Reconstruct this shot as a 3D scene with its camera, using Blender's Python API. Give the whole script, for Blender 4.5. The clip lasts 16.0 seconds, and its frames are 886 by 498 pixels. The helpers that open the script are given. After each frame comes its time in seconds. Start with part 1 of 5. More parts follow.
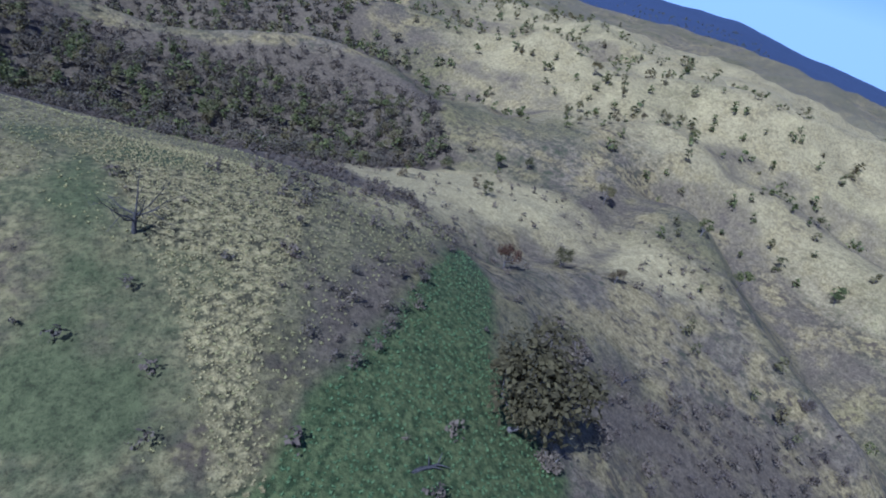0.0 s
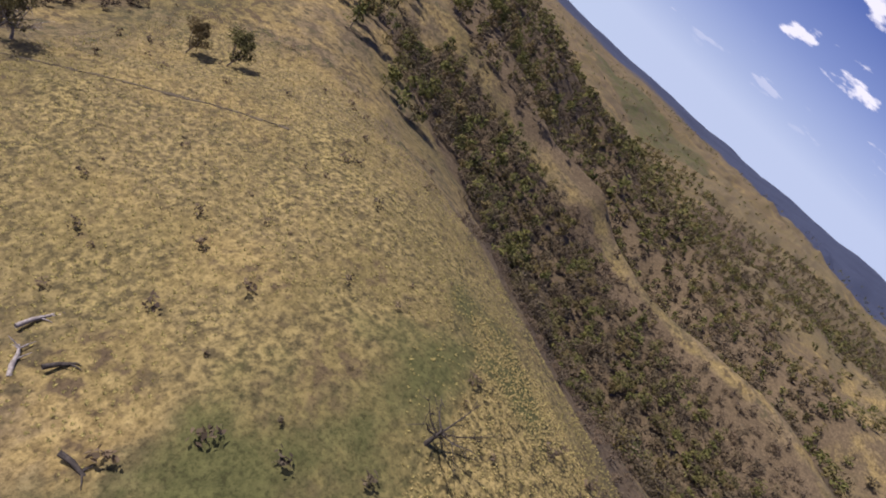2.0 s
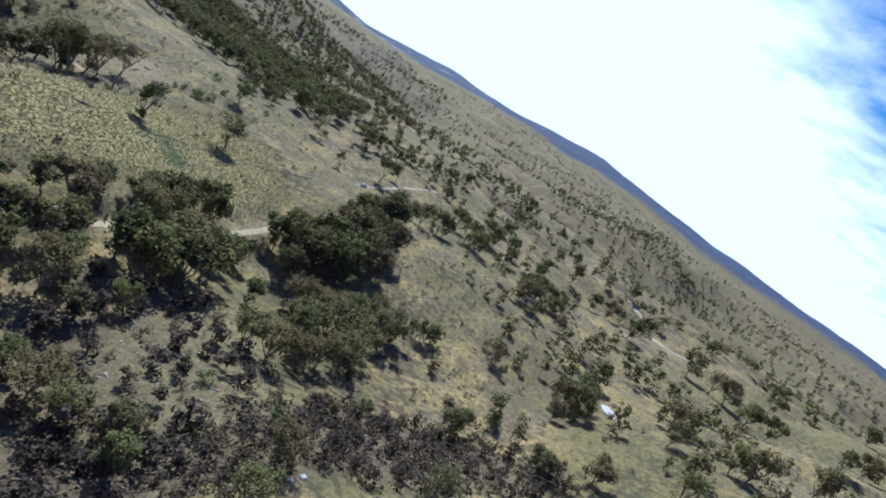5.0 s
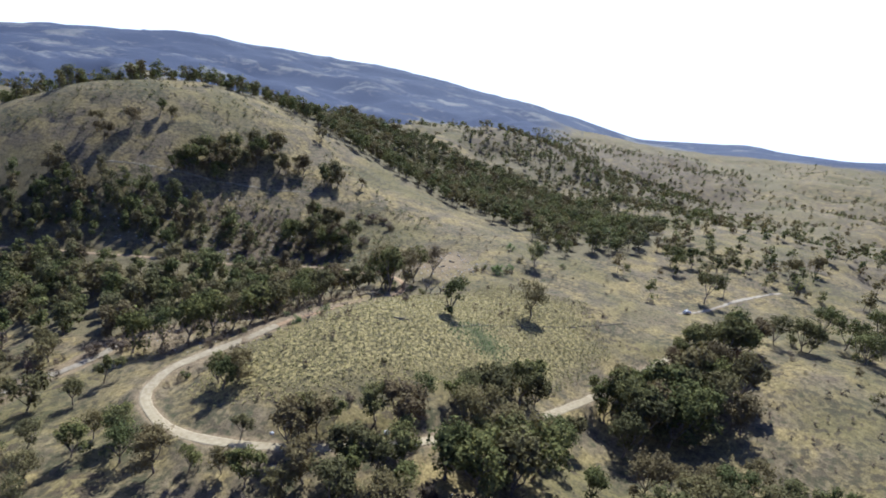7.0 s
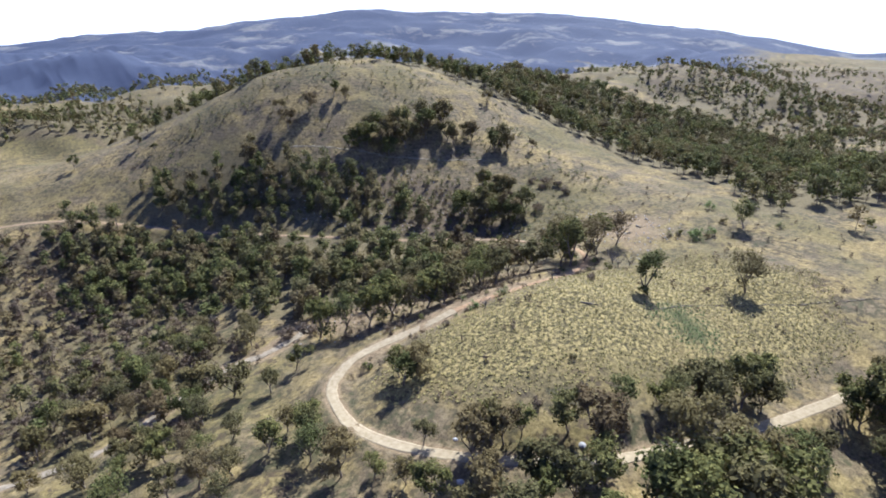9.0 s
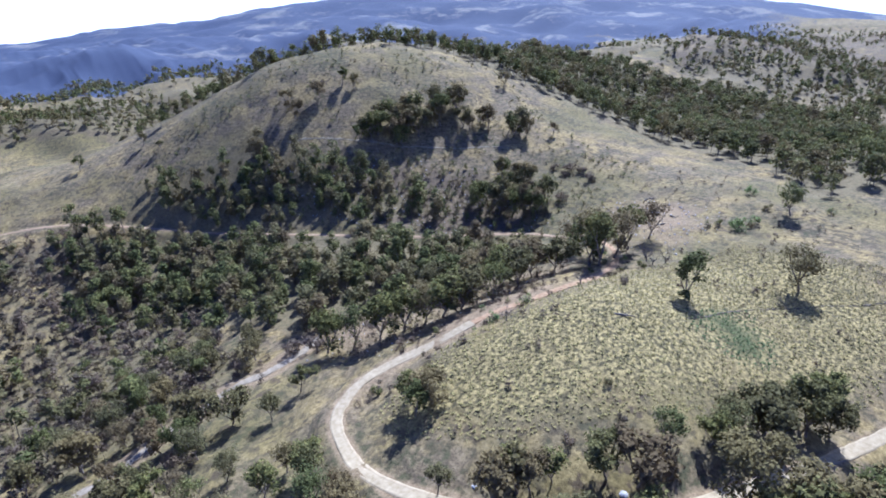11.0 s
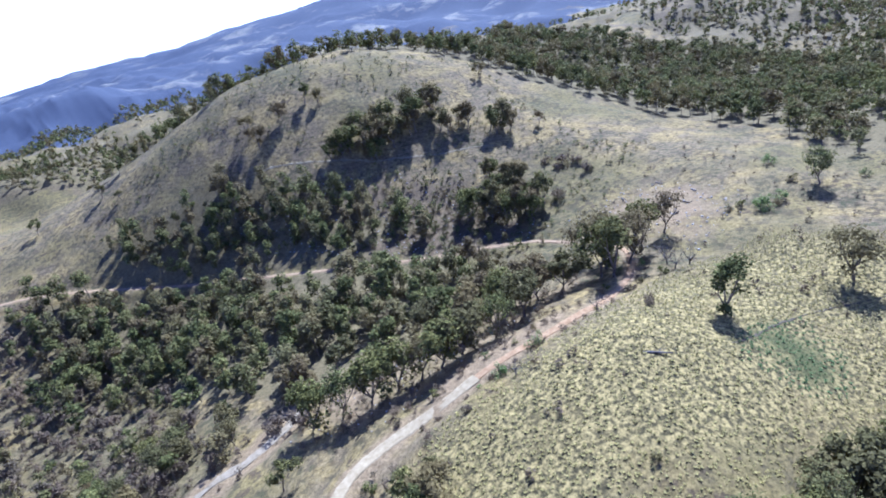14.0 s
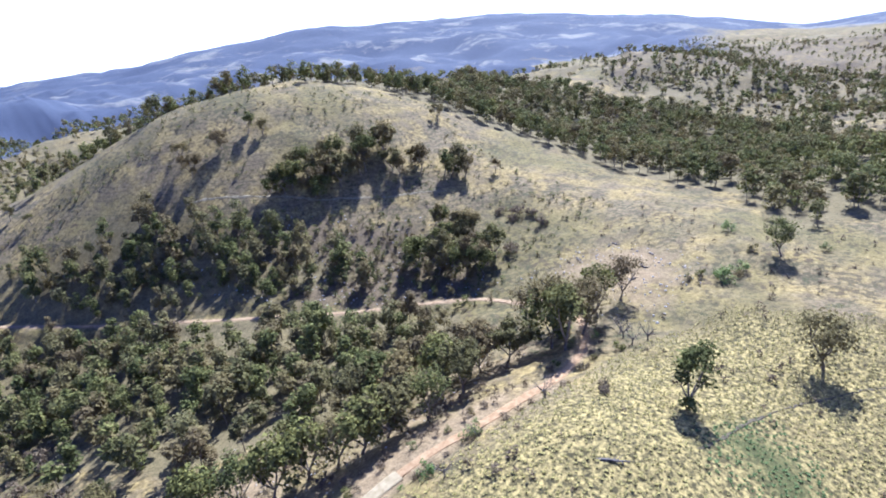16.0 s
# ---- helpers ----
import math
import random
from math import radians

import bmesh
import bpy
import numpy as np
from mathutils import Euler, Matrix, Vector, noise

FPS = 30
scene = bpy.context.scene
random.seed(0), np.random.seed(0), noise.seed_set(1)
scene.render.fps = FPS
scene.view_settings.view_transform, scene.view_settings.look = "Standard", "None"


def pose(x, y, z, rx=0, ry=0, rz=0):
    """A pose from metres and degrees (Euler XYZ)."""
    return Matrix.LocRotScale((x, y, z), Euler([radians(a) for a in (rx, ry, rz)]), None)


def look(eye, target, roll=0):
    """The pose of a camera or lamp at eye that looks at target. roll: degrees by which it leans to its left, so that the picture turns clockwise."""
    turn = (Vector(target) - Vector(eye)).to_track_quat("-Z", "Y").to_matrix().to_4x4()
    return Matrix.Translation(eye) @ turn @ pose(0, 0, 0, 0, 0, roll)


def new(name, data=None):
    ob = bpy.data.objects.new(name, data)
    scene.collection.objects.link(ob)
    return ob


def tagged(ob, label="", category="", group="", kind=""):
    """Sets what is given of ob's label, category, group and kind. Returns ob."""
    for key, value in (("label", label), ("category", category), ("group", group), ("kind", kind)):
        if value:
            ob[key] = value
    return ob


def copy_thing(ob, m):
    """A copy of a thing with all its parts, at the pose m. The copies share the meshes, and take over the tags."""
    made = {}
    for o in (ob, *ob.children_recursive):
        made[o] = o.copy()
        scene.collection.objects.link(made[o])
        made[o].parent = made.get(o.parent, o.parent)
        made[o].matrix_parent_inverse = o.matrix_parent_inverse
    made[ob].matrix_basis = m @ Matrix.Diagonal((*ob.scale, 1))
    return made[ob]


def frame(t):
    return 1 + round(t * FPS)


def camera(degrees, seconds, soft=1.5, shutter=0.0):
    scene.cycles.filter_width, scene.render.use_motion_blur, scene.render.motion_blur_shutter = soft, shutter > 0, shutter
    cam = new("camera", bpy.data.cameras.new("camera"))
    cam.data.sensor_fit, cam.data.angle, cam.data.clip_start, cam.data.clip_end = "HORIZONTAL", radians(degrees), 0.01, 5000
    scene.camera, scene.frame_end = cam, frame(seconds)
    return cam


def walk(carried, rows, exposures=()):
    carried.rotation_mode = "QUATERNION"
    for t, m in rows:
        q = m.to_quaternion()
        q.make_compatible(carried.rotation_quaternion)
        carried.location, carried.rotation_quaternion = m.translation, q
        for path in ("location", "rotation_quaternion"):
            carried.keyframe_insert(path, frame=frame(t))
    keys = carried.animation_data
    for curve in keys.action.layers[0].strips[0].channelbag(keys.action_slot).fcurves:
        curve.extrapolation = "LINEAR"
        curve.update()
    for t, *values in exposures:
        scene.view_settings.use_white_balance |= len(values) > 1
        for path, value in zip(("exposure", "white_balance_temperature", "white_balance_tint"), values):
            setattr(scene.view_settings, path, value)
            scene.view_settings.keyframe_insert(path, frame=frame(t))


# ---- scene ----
# seconds, stops, kelvin, tint
EXPOSURES = [(0.0, -0.08, 4150, 17), (0.7, -0.15, 4750, 20), (1.5, 0.0, 6000, 24), (2.2, -0.05, 6200, 23), (3.0, 0.0, 5200, 14), (4.0, -0.05, 5000, 10), (4.5, 0.22, 5150, 9), (5.0, 0.3, 4900, 6),
             (7.5, 0.55, 5300, 10), (8.5, 0.52, 5400, 12), (9.0, 0.88, 5300, 12), (12.0, 0.95, 4550, 19), (13.5, 1.05, 4550, 18), (14.0, 1.15, 4600, 16), (15.0, 1.27, 4600, 15), (16.0, 1.35, 5000, 14)]
cam = camera(76.19, 16.0, soft=1.9)
walk(cam, [
    (0.0, pose(-0.00, -0.05, 80.00, 59.731, -15.371, -20.759)),
    (0.5, pose(1.37, 3.77, 82.20, 61.891, -41.103, -8.746)),
    (1.0, pose(2.86, 8.26, 83.27, 57.916, -48.630, 10.252)),
    (1.5, pose(2.71, 13.02, 82.83, 60.041, -49.979, 23.050)),
    (2.0, pose(0.06, 16.82, 81.36, 55.920, -37.402, 42.660)),
    (2.5, pose(-3.39, 20.98, 79.81, 58.896, -36.871, 50.893)),
    (3.0, pose(-7.38, 25.64, 78.58, 59.353, -38.241, 64.447)),
    (3.5, pose(-11.82, 30.01, 77.35, 61.890, -34.290, 74.617)),
    (4.0, pose(-16.18, 33.73, 76.49, 64.132, -30.421, 84.871)),
    (4.5, pose(-20.38, 36.39, 76.58, 66.184, -32.961, 93.993)),
    (5.0, pose(-24.79, 38.00, 77.65, 71.454, -32.998, 98.854)),
    (5.2, pose(-26.70, 38.29, 78.17, 70.748, -26.580, 103.495)),
    (7.3, pose(-49.20, 29.53, 81.46, 74.597, -5.809, 130.724)),
    (7.5, pose(-50.78, 28.15, 81.61, 74.509, -4.091, 134.147)),
    (8.0, pose(-54.36, 24.36, 81.82, 72.468, -8.857, 136.593)),
    (8.5, pose(-57.26, 20.09, 81.89, 71.664, -6.972, 137.425)),
    (9.0, pose(-59.84, 15.61, 81.83, 68.847, -0.705, 141.282)),
    (9.5, pose(-62.57, 11.30, 81.82, 67.405, 6.764, 140.015)),
    (9.7, pose(-63.80, 9.65, 81.82, 66.887, 8.203, 139.691)),
    (11.8, pose(-79.86, -3.56, 81.62, 64.663, -4.772, 148.119)),
    (12.0, pose(-81.10, -5.21, 81.65, 63.780, -5.436, 149.450)),
    (12.5, pose(-84.09, -9.51, 81.81, 62.168, 4.241, 148.565)),
    (13.0, pose(-87.72, -13.37, 82.08, 63.010, 4.347, 147.677)),
    (13.5, pose(-92.01, -16.64, 82.23, 64.378, 16.265, 145.398)),
    (14.0, pose(-96.99, -19.25, 82.10, 66.032, 9.130, 139.731)),
    (14.5, pose(-101.85, -22.14, 81.73, 66.868, 10.069, 136.731)),
    (15.0, pose(-106.48, -25.19, 81.16, 67.705, 6.276, 139.678)),
    (15.5, pose(-110.89, -28.34, 80.40, 69.607, 1.490, 135.561)),
    (16.0, pose(-115.02, -31.70, 79.54, 69.463, 4.593, 136.885)),
], EXPOSURES)

# ---- world and sun ----
SUN_WAY = Vector((-0.89, -0.455, 0.0)).normalized()   # towards the sun, flat
SUN_HEIGHT = radians(49)
world = bpy.data.worlds.new("world")
scene.world = world
world.use_nodes = True
wn, wl = world.node_tree.nodes, world.node_tree.links
background = wn["Background"]
sky = wn.new("ShaderNodeTexSky")
sky.sky_type = 'NISHITA'
sky.sun_disc = False
sky.sun_elevation = SUN_HEIGHT
sky.sun_rotation = math.atan2(SUN_WAY.x, SUN_WAY.y)
sky.dust_density = 0.6
sky.ozone_density = 3.0
background.inputs["Strength"].default_value = 0.05
# below the skyline the sky goes on as it is at the horizon
way = wn.new("ShaderNodeTexCoord").outputs["Generated"]
split = wn.new("ShaderNodeSeparateXYZ")
wl.new(way, split.inputs[0])
up = wn.new("ShaderNodeMath")
up.operation = 'MAXIMUM'
up.inputs[1].default_value = 0.03
wl.new(split.outputs[2], up.inputs[0])
above = wn.new("ShaderNodeCombineXYZ")
wl.new(split.outputs[0], above.inputs[0])
wl.new(split.outputs[1], above.inputs[1])
wl.new(up.outputs[0], above.inputs[2])
wl.new(above.outputs[0], sky.inputs[0])
# scattered fair-weather cloud, and a white bank painting the sun's glare in the west
plane = wn.new("ShaderNodeVectorMath")
plane.operation = 'DIVIDE'
lift = wn.new("ShaderNodeMath")
lift.inputs[1].default_value = 0.14
wl.new(up.outputs[0], lift.inputs[0])
wl.new(above.outputs[0], plane.inputs[0])
wl.new(lift.outputs[0], plane.inputs[1])
puffs = wn.new("ShaderNodeTexNoise")
puffs.inputs["Scale"].default_value = 3.2
puffs.inputs["Detail"].default_value = 5
puffs.inputs["Roughness"].default_value = 0.55
wl.new(plane.outputs[0], puffs.inputs["Vector"])
puff = wn.new("ShaderNodeValToRGB")
puff.color_ramp.elements[0].position, puff.color_ramp.elements[1].position = 0.6, 0.66
wl.new(puffs.outputs["Fac"], puff.inputs["Fac"])
west = wn.new("ShaderNodeVectorMath")
west.operation = 'DOT_PRODUCT'
west.inputs[1].default_value = Vector((-0.7, -0.55, -1.05))
wl.new(way, west.inputs[0])
thin = wn.new("ShaderNodeMath")
thin.operation = 'MULTIPLY_ADD'
thin.inputs[1].default_value, thin.inputs[2].default_value = 0.4, -0.2
wl.new(puffs.outputs["Fac"], thin.inputs[0])
edge = wn.new("ShaderNodeMath")
wl.new(west.outputs["Value"], edge.inputs[0])
wl.new(thin.outputs[0], edge.inputs[1])
bank = wn.new("ShaderNodeValToRGB")
bank.color_ramp.elements[0].position, bank.color_ramp.elements[1].position = 0.04, 0.2
wl.new(edge.outputs[0], bank.inputs["Fac"])
most = wn.new("ShaderNodeMath")
most.operation = 'MAXIMUM'
clear = wn.new("ShaderNodeMapRange")
clear.inputs[1].default_value, clear.inputs[2].default_value = 0.05, 0.14
wl.new(up.outputs[0], clear.inputs[0])
fair = wn.new("ShaderNodeMath")
fair.operation = 'MULTIPLY'
wl.new(puff.outputs["Color"], fair.inputs[0])
wl.new(clear.outputs[0], fair.inputs[1])
wl.new(fair.outputs[0], most.inputs[0])
wl.new(bank.outputs["Color"], most.inputs[1])
cloud = wn.new("ShaderNodeMix")
cloud.data_type = 'RGBA'
cloud.inputs[7].default_value = (18.6, 18.8, 19.6, 1)
wl.new(most.outputs[0], cloud.inputs[0])
deep = wn.new("ShaderNodeMix")
deep.data_type, deep.blend_type = 'RGBA', 'MULTIPLY'
deep.inputs[0].default_value = 1.0
pale = wn.new("ShaderNodeMix")   # the sky pales towards the sun
pale.data_type = 'RGBA'
pale.inputs[6].default_value, pale.inputs[7].default_value = (0.48, 0.7, 1.6, 1), (0.5, 1.15, 1.6, 1)
sunward = wn.new("ShaderNodeMapRange")
sunward.inputs[1].default_value, sunward.inputs[2].default_value = -0.3, 0.1
wl.new(west.outputs["Value"], sunward.inputs[0])
wl.new(sunward.outputs[0], pale.inputs[0])
wl.new(pale.outputs[2], deep.inputs[7])
wl.new(sky.outputs[0], deep.inputs[6])
haze = wn.new("ShaderNodeValToRGB")
for at in (0.07, 0.14, 0.22):
    haze.color_ramp.elements.new(at)
for item, (at, thick) in zip(haze.color_ramp.elements, ((0.03, 0.72), (0.07, 0.52), (0.14, 0.27), (0.22, 0.1), (0.4, 0.0))):
    item.position, item.color = at, (thick, thick, thick, 1)
wl.new(up.outputs[0], haze.inputs["Fac"])
airy = wn.new("ShaderNodeMix")
airy.data_type = 'RGBA'
airy.inputs[7].default_value = (14.0, 16.4, 19.5, 1)
wl.new(haze.outputs["Color"], airy.inputs[0])
wl.new(deep.outputs[2], airy.inputs[6])
wl.new(airy.outputs[2], cloud.inputs[6])
wl.new(cloud.outputs[2], background.inputs["Color"])
sun = new("sun", bpy.data.lights.new("sun", 'SUN'))
sun.data.energy = 5.0
sun.data.angle = radians(0.53)
sun.data.color = (1.0, 0.95, 0.86)
sun.matrix_world = look((0, 0, 300), Vector((0, 0, 300)) - (SUN_WAY * math.cos(SUN_HEIGHT) + Vector((0, 0, math.sin(SUN_HEIGHT)))))

# ---- materials ----
def material(name, rough=0.9):
    m = bpy.data.materials.new(name)
    m.use_nodes = True
    b = m.node_tree.nodes["Principled BSDF"]
    b.inputs["Roughness"].default_value = rough
    b.inputs["Specular IOR Level"].default_value = 0.2
    return m, m.node_tree.nodes, m.node_tree.links, b


def noise_node(n, l, size, detail=4.0, rough=0.6, source=None):
    """A noise whose features are about size metres across."""
    t = n.new("ShaderNodeTexNoise")
    t.inputs["Scale"].default_value = 1.0 / size
    t.inputs["Detail"].default_value = detail
    t.inputs["Roughness"].default_value = rough
    if source is None:
        source = n.new("ShaderNodeTexCoord").outputs["Object"]
    l.new(source, t.inputs["Vector"])
    return t.outputs["Fac"]


def ramp(n, l, fac, *stops):
    r = n.new("ShaderNodeValToRGB")
    e = r.color_ramp.elements
    while len(e) < len(stops):
        e.new(0.5)
    for item, (at, colour) in zip(e, stops):
        item.position = at
        item.color = (*colour, 1) if len(colour) == 3 else colour
    l.new(fac, r.inputs["Fac"])
    return r.outputs["Color"]


def mix(n, l, fac, a, b, blend='MIX'):
    m = n.new("ShaderNodeMix")
    m.data_type, m.blend_type = 'RGBA', blend
    for value, socket in ((fac, m.inputs[0]), (a, m.inputs[6]), (b, m.inputs[7])):
        if isinstance(value, (int, float)):
            socket.default_value = value
        elif isinstance(value, tuple):
            socket.default_value = (*value, 1)
        else:
            l.new(value, socket)
    return m.outputs[2]


def math_node(n, l, op, a, b):
    m = n.new("ShaderNodeMath")
    m.operation = op
    m.use_clamp = True
    for value, socket in ((a, m.inputs[0]), (b, m.inputs[1])):
        if isinstance(value, (int, float)):
            socket.default_value = value
        else:
            l.new(value, socket)
    return m.outputs[0]


def bump(n, l, b, fac, strength, distance):
    k = n.new("ShaderNodeBump")
    k.inputs["Strength"].default_value = strength
    k.inputs["Distance"].default_value = distance
    l.new(fac, k.inputs["Height"])
    l.new(k.outputs["Normal"], b.inputs["Normal"])


def attribute(n, name):
    a = n.new("ShaderNodeAttribute")
    a.attribute_name = name
    return a.outputs["Fac"]


def ground_material():
    m, n, l, b = material("dry_hill_grass", 0.95)
    fine = noise_node(n, l, 0.55, 3, 0.7)
    tuft = noise_node(n, l, 1.7, 6, 0.78)
    mid = noise_node(n, l, 14, 5, 0.6)
    broad = noise_node(n, l, 75, 4, 0.55)
    straw = ramp(n, l, tuft, (0.34, (0.15, 0.114, 0.055)), (0.5, (0.33, 0.26, 0.122)), (0.66, (0.5, 0.405, 0.2)))
    grey = ramp(n, l, tuft, (0.34, (0.1, 0.078, 0.054)), (0.66, (0.31, 0.25, 0.17)))
    colour = mix(n, l, ramp(n, l, mid, (0.42, (0, 0, 0)), (0.56, (0.9, 0.9, 0.9))), straw, grey)
    olive = ramp(n, l, tuft, (0.3, (0.09, 0.084, 0.038)), (0.7, (0.26, 0.225, 0.1)))
    colour = mix(n, l, ramp(n, l, broad, (0.46, (0, 0, 0)), (0.6, (0.75, 0.75, 0.75))), colour, olive)
    # stock terraces along the slope, and weeds in loose patches
    wave = n.new("ShaderNodeTexWave")
    wave.bands_direction = 'Z'
    wave.inputs["Scale"].default_value = 0.17
    wave.inputs["Distortion"].default_value = 5.0
    wave.inputs["Detail"].default_value = 3.0
    wave.inputs["Detail Scale"].default_value = 0.6
    l.new(n.new("ShaderNodeTexCoord").outputs["Object"], wave.inputs["Vector"])
    ledge = math_node(n, l, 'MULTIPLY', ramp(n, l, wave.outputs["Fac"], (0.02, (1, 1, 1)), (0.3, (0, 0, 0))), ramp(n, l, mid, (0.42, (0, 0, 0)), (0.58, (0.55, 0.55, 0.55))))
    colour = mix(n, l, ledge, colour, (0.11, 0.09, 0.065))
    weed = noise_node(n, l, 2.6, 3, 0.6)
    many = math_node(n, l, 'ADD', weed, math_node(n, l, 'MULTIPLY', noise_node(n, l, 33, 4, 0.6), 0.45))
    colour = mix(n, l, ramp(n, l, many, (0.74, (0, 0, 0)), (0.86, (0.85, 0.85, 0.85))), colour, ramp(n, l, mid, (0.4, (0.1, 0.075, 0.055)), (0.6, (0.085, 0.088, 0.045))))
    # green hollows, brown scrub, leaf litter under the woods, bare earth
    clod = noise_node(n, l, 1.15, 3, 0.6)
    def cover(name, colour, low, high, spread=0.55, grain=tuft, cut=(0.3, 0.7)):
        edge = math_node(n, l, 'ADD', attribute(n, name), math_node(n, l, 'MULTIPLY', mid, spread))
        return mix(n, l, ramp(n, l, edge, (0.62, (0, 0, 0)), (0.86, (1, 1, 1))), colour,
                   ramp(n, l, grain, (cut[0], low), (cut[1], high)))
    colour = cover("sward", colour, (0.085, 0.074, 0.038), (0.46, 0.38, 0.175), 0.55, clod, (0.4, 0.62))
    colour = cover("gold", colour, (0.3, 0.235, 0.11), (0.68, 0.56, 0.28))
    colour = cover("dull", colour, (0.052, 0.06, 0.024), (0.165, 0.172, 0.072), 0.9)
    colour = cover("green", colour, (0.045, 0.064, 0.022), (0.165, 0.185, 0.068), 0.8, clod, (0.34, 0.68))
    colour = cover("scrub", colour, (0.085, 0.066, 0.045), (0.24, 0.19, 0.13), 0.75)
    colour = cover("litter", colour, (0.1, 0.085, 0.05), (0.29, 0.245, 0.145))
    colour = cover("bare", colour, (0.2, 0.145, 0.09), (0.42, 0.33, 0.22), 0.8)
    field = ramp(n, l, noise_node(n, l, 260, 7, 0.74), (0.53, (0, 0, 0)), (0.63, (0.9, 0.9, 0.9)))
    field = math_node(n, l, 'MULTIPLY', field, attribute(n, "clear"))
    # aerial haze is put into the ranges' colour: blue woods, greyed clearings
    hazy_woods = cover("range", colour, (0.036, 0.05, 0.112), (0.09, 0.113, 0.2), 0.5)
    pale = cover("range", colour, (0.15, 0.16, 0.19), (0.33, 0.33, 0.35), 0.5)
    colour = mix(n, l, field, hazy_woods, pale)
    speck = ramp(n, l, fine, (0.36, (0.45, 0.45, 0.45)), (0.52, (1, 1, 1)))
    colour = mix(n, l, 0.75, colour, speck, 'MULTIPLY')
    colour = mix(n, l, 1.0, colour, (0.89, 0.83, 0.68), 'MULTIPLY')
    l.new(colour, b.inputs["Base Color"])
    bump(n, l, b, tuft, 1.0, 0.3)
    return m


def leaf_material(name, dark, light, warm):
    m, n, l, b = material(name, 0.8)
    b.inputs["Specular IOR Level"].default_value = 0.06
    each = n.new("ShaderNodeMath")
    each.operation = 'FRACT'
    total = n.new("ShaderNodeMath")
    l.new(n.new("ShaderNodeObjectInfo").outputs["Random"], total.inputs[0])
    l.new(attribute(n, "tint"), total.inputs[1])
    l.new(total.outputs[0], each.inputs[0])
    geo = n.new("ShaderNodeNewGeometry").outputs["Random Per Island"]
    colour = mix(n, l, geo, dark, light)
    shift = ramp(n, l, each.outputs[0], (0.32, (0, 0, 0)), (1.0, (0.85, 0.85, 0.85)))
    colour = mix(n, l, shift, colour, warm)
    shade = ramp(n, l, each.outputs[0], (0.0, (0.75, 0.82, 0.8)), (0.3, (1.2, 1.2, 1.1)), (0.55, (0.8, 0.8, 0.85)), (0.8, (1.15, 1.1, 1.05)), (1.0, (0.8, 0.75, 0.8)))
    colour = mix(n, l, 1.0, colour, shade, 'MULTIPLY')
    l.new(colour, b.inputs["Base Color"])
    soft = n.new("ShaderNodeBsdfTranslucent")
    l.new(colour, soft.inputs["Color"])
    both = n.new("ShaderNodeMixShader")
    both.inputs[0].default_value = 0.24
    l.new(b.outputs[0], both.inputs[1])
    l.new(soft.outputs[0], both.inputs[2])
    l.new(both.outputs[0], n["Material Output"].inputs["Surface"])
    return m


def mottled(name, dark, light, size, rough=0.9, bumpy=0.0):
    m, n, l, b = material(name, rough)
    a = noise_node(n, l, size, 5, 0.65)
    c = noise_node(n, l, size * 7, 3, 0.5)
    colour = ramp(n, l, a, (0.3, dark), (0.7, light))
    colour = mix(n, l, 0.5, colour, ramp(n, l, c, (0.3, (0.7, 0.7, 0.7)), (0.7, (1, 1, 1))), 'MULTIPLY')
    l.new(colour, b.inputs["Base Color"])
    if bumpy:
        bump(n, l, b, a, 0.8, bumpy)
    return m


def tuft_material(name, dark, light):
    m, n, l, b = material(name, 0.85)
    geo = n.new("ShaderNodeNewGeometry").outputs["Random Per Island"]
    l.new(mix(n, l, geo, dark, light), b.inputs["Base Color"])
    return m


dry_grass = ground_material()
gum_leaf = leaf_material("gum_leaf", (0.058, 0.061, 0.022), (0.215, 0.2, 0.066), (0.205, 0.155, 0.074))
bright_leaf = leaf_material("young_leaf", (0.09, 0.13, 0.04), (0.24, 0.29, 0.1), (0.2, 0.21, 0.09))
brown_twig = leaf_material("brown_twig", (0.08, 0.06, 0.042), (0.22, 0.165, 0.11), (0.19, 0.15, 0.095))
dark_twig = leaf_material("dark_twig", (0.065, 0.05, 0.036), (0.19, 0.145, 0.095), (0.16, 0.14, 0.075))
autumn_leaf = leaf_material("autumn_leaf", (0.045, 0.04, 0.018), (0.14, 0.115, 0.048), (0.13, 0.07, 0.04))
wood_leaf = leaf_material("woodland_leaf", (0.06, 0.064, 0.024), (0.225, 0.215, 0.076), (0.21, 0.165, 0.082))
valley_leaf = leaf_material("valley_leaf", (0.06, 0.064, 0.022), (0.21, 0.2, 0.07), (0.19, 0.15, 0.068))
gum_bark = mottled("gum_bark", (0.10, 0.075, 0.055), (0.32, 0.27, 0.22), 0.6)
dead_wood = mottled("dead_wood", (0.2, 0.17, 0.15), (0.5, 0.45, 0.4), 0.4)
grey_wood = mottled("grey_wood", (0.08, 0.07, 0.065), (0.24, 0.21, 0.19), 0.4)
gully_twig = leaf_material("gully_twig", (0.036, 0.026, 0.021), (0.12, 0.088, 0.062), (0.1, 0.08, 0.05))
charred_wood = mottled("dark_wood", (0.035, 0.03, 0.026), (0.13, 0.11, 0.09), 0.4)
dirt_road = mottled("dirt_road", (0.3, 0.23, 0.125), (0.48, 0.385, 0.235), 1.4, 0.95, 0.08)
orange_earth = mottled("orange_earth", (0.27, 0.16, 0.075), (0.46, 0.31, 0.17), 1.4, 0.95, 0.08)
red_track = mottled("red_track", (0.24, 0.155, 0.08), (0.42, 0.3, 0.175), 1.6, 0.95, 0.08)
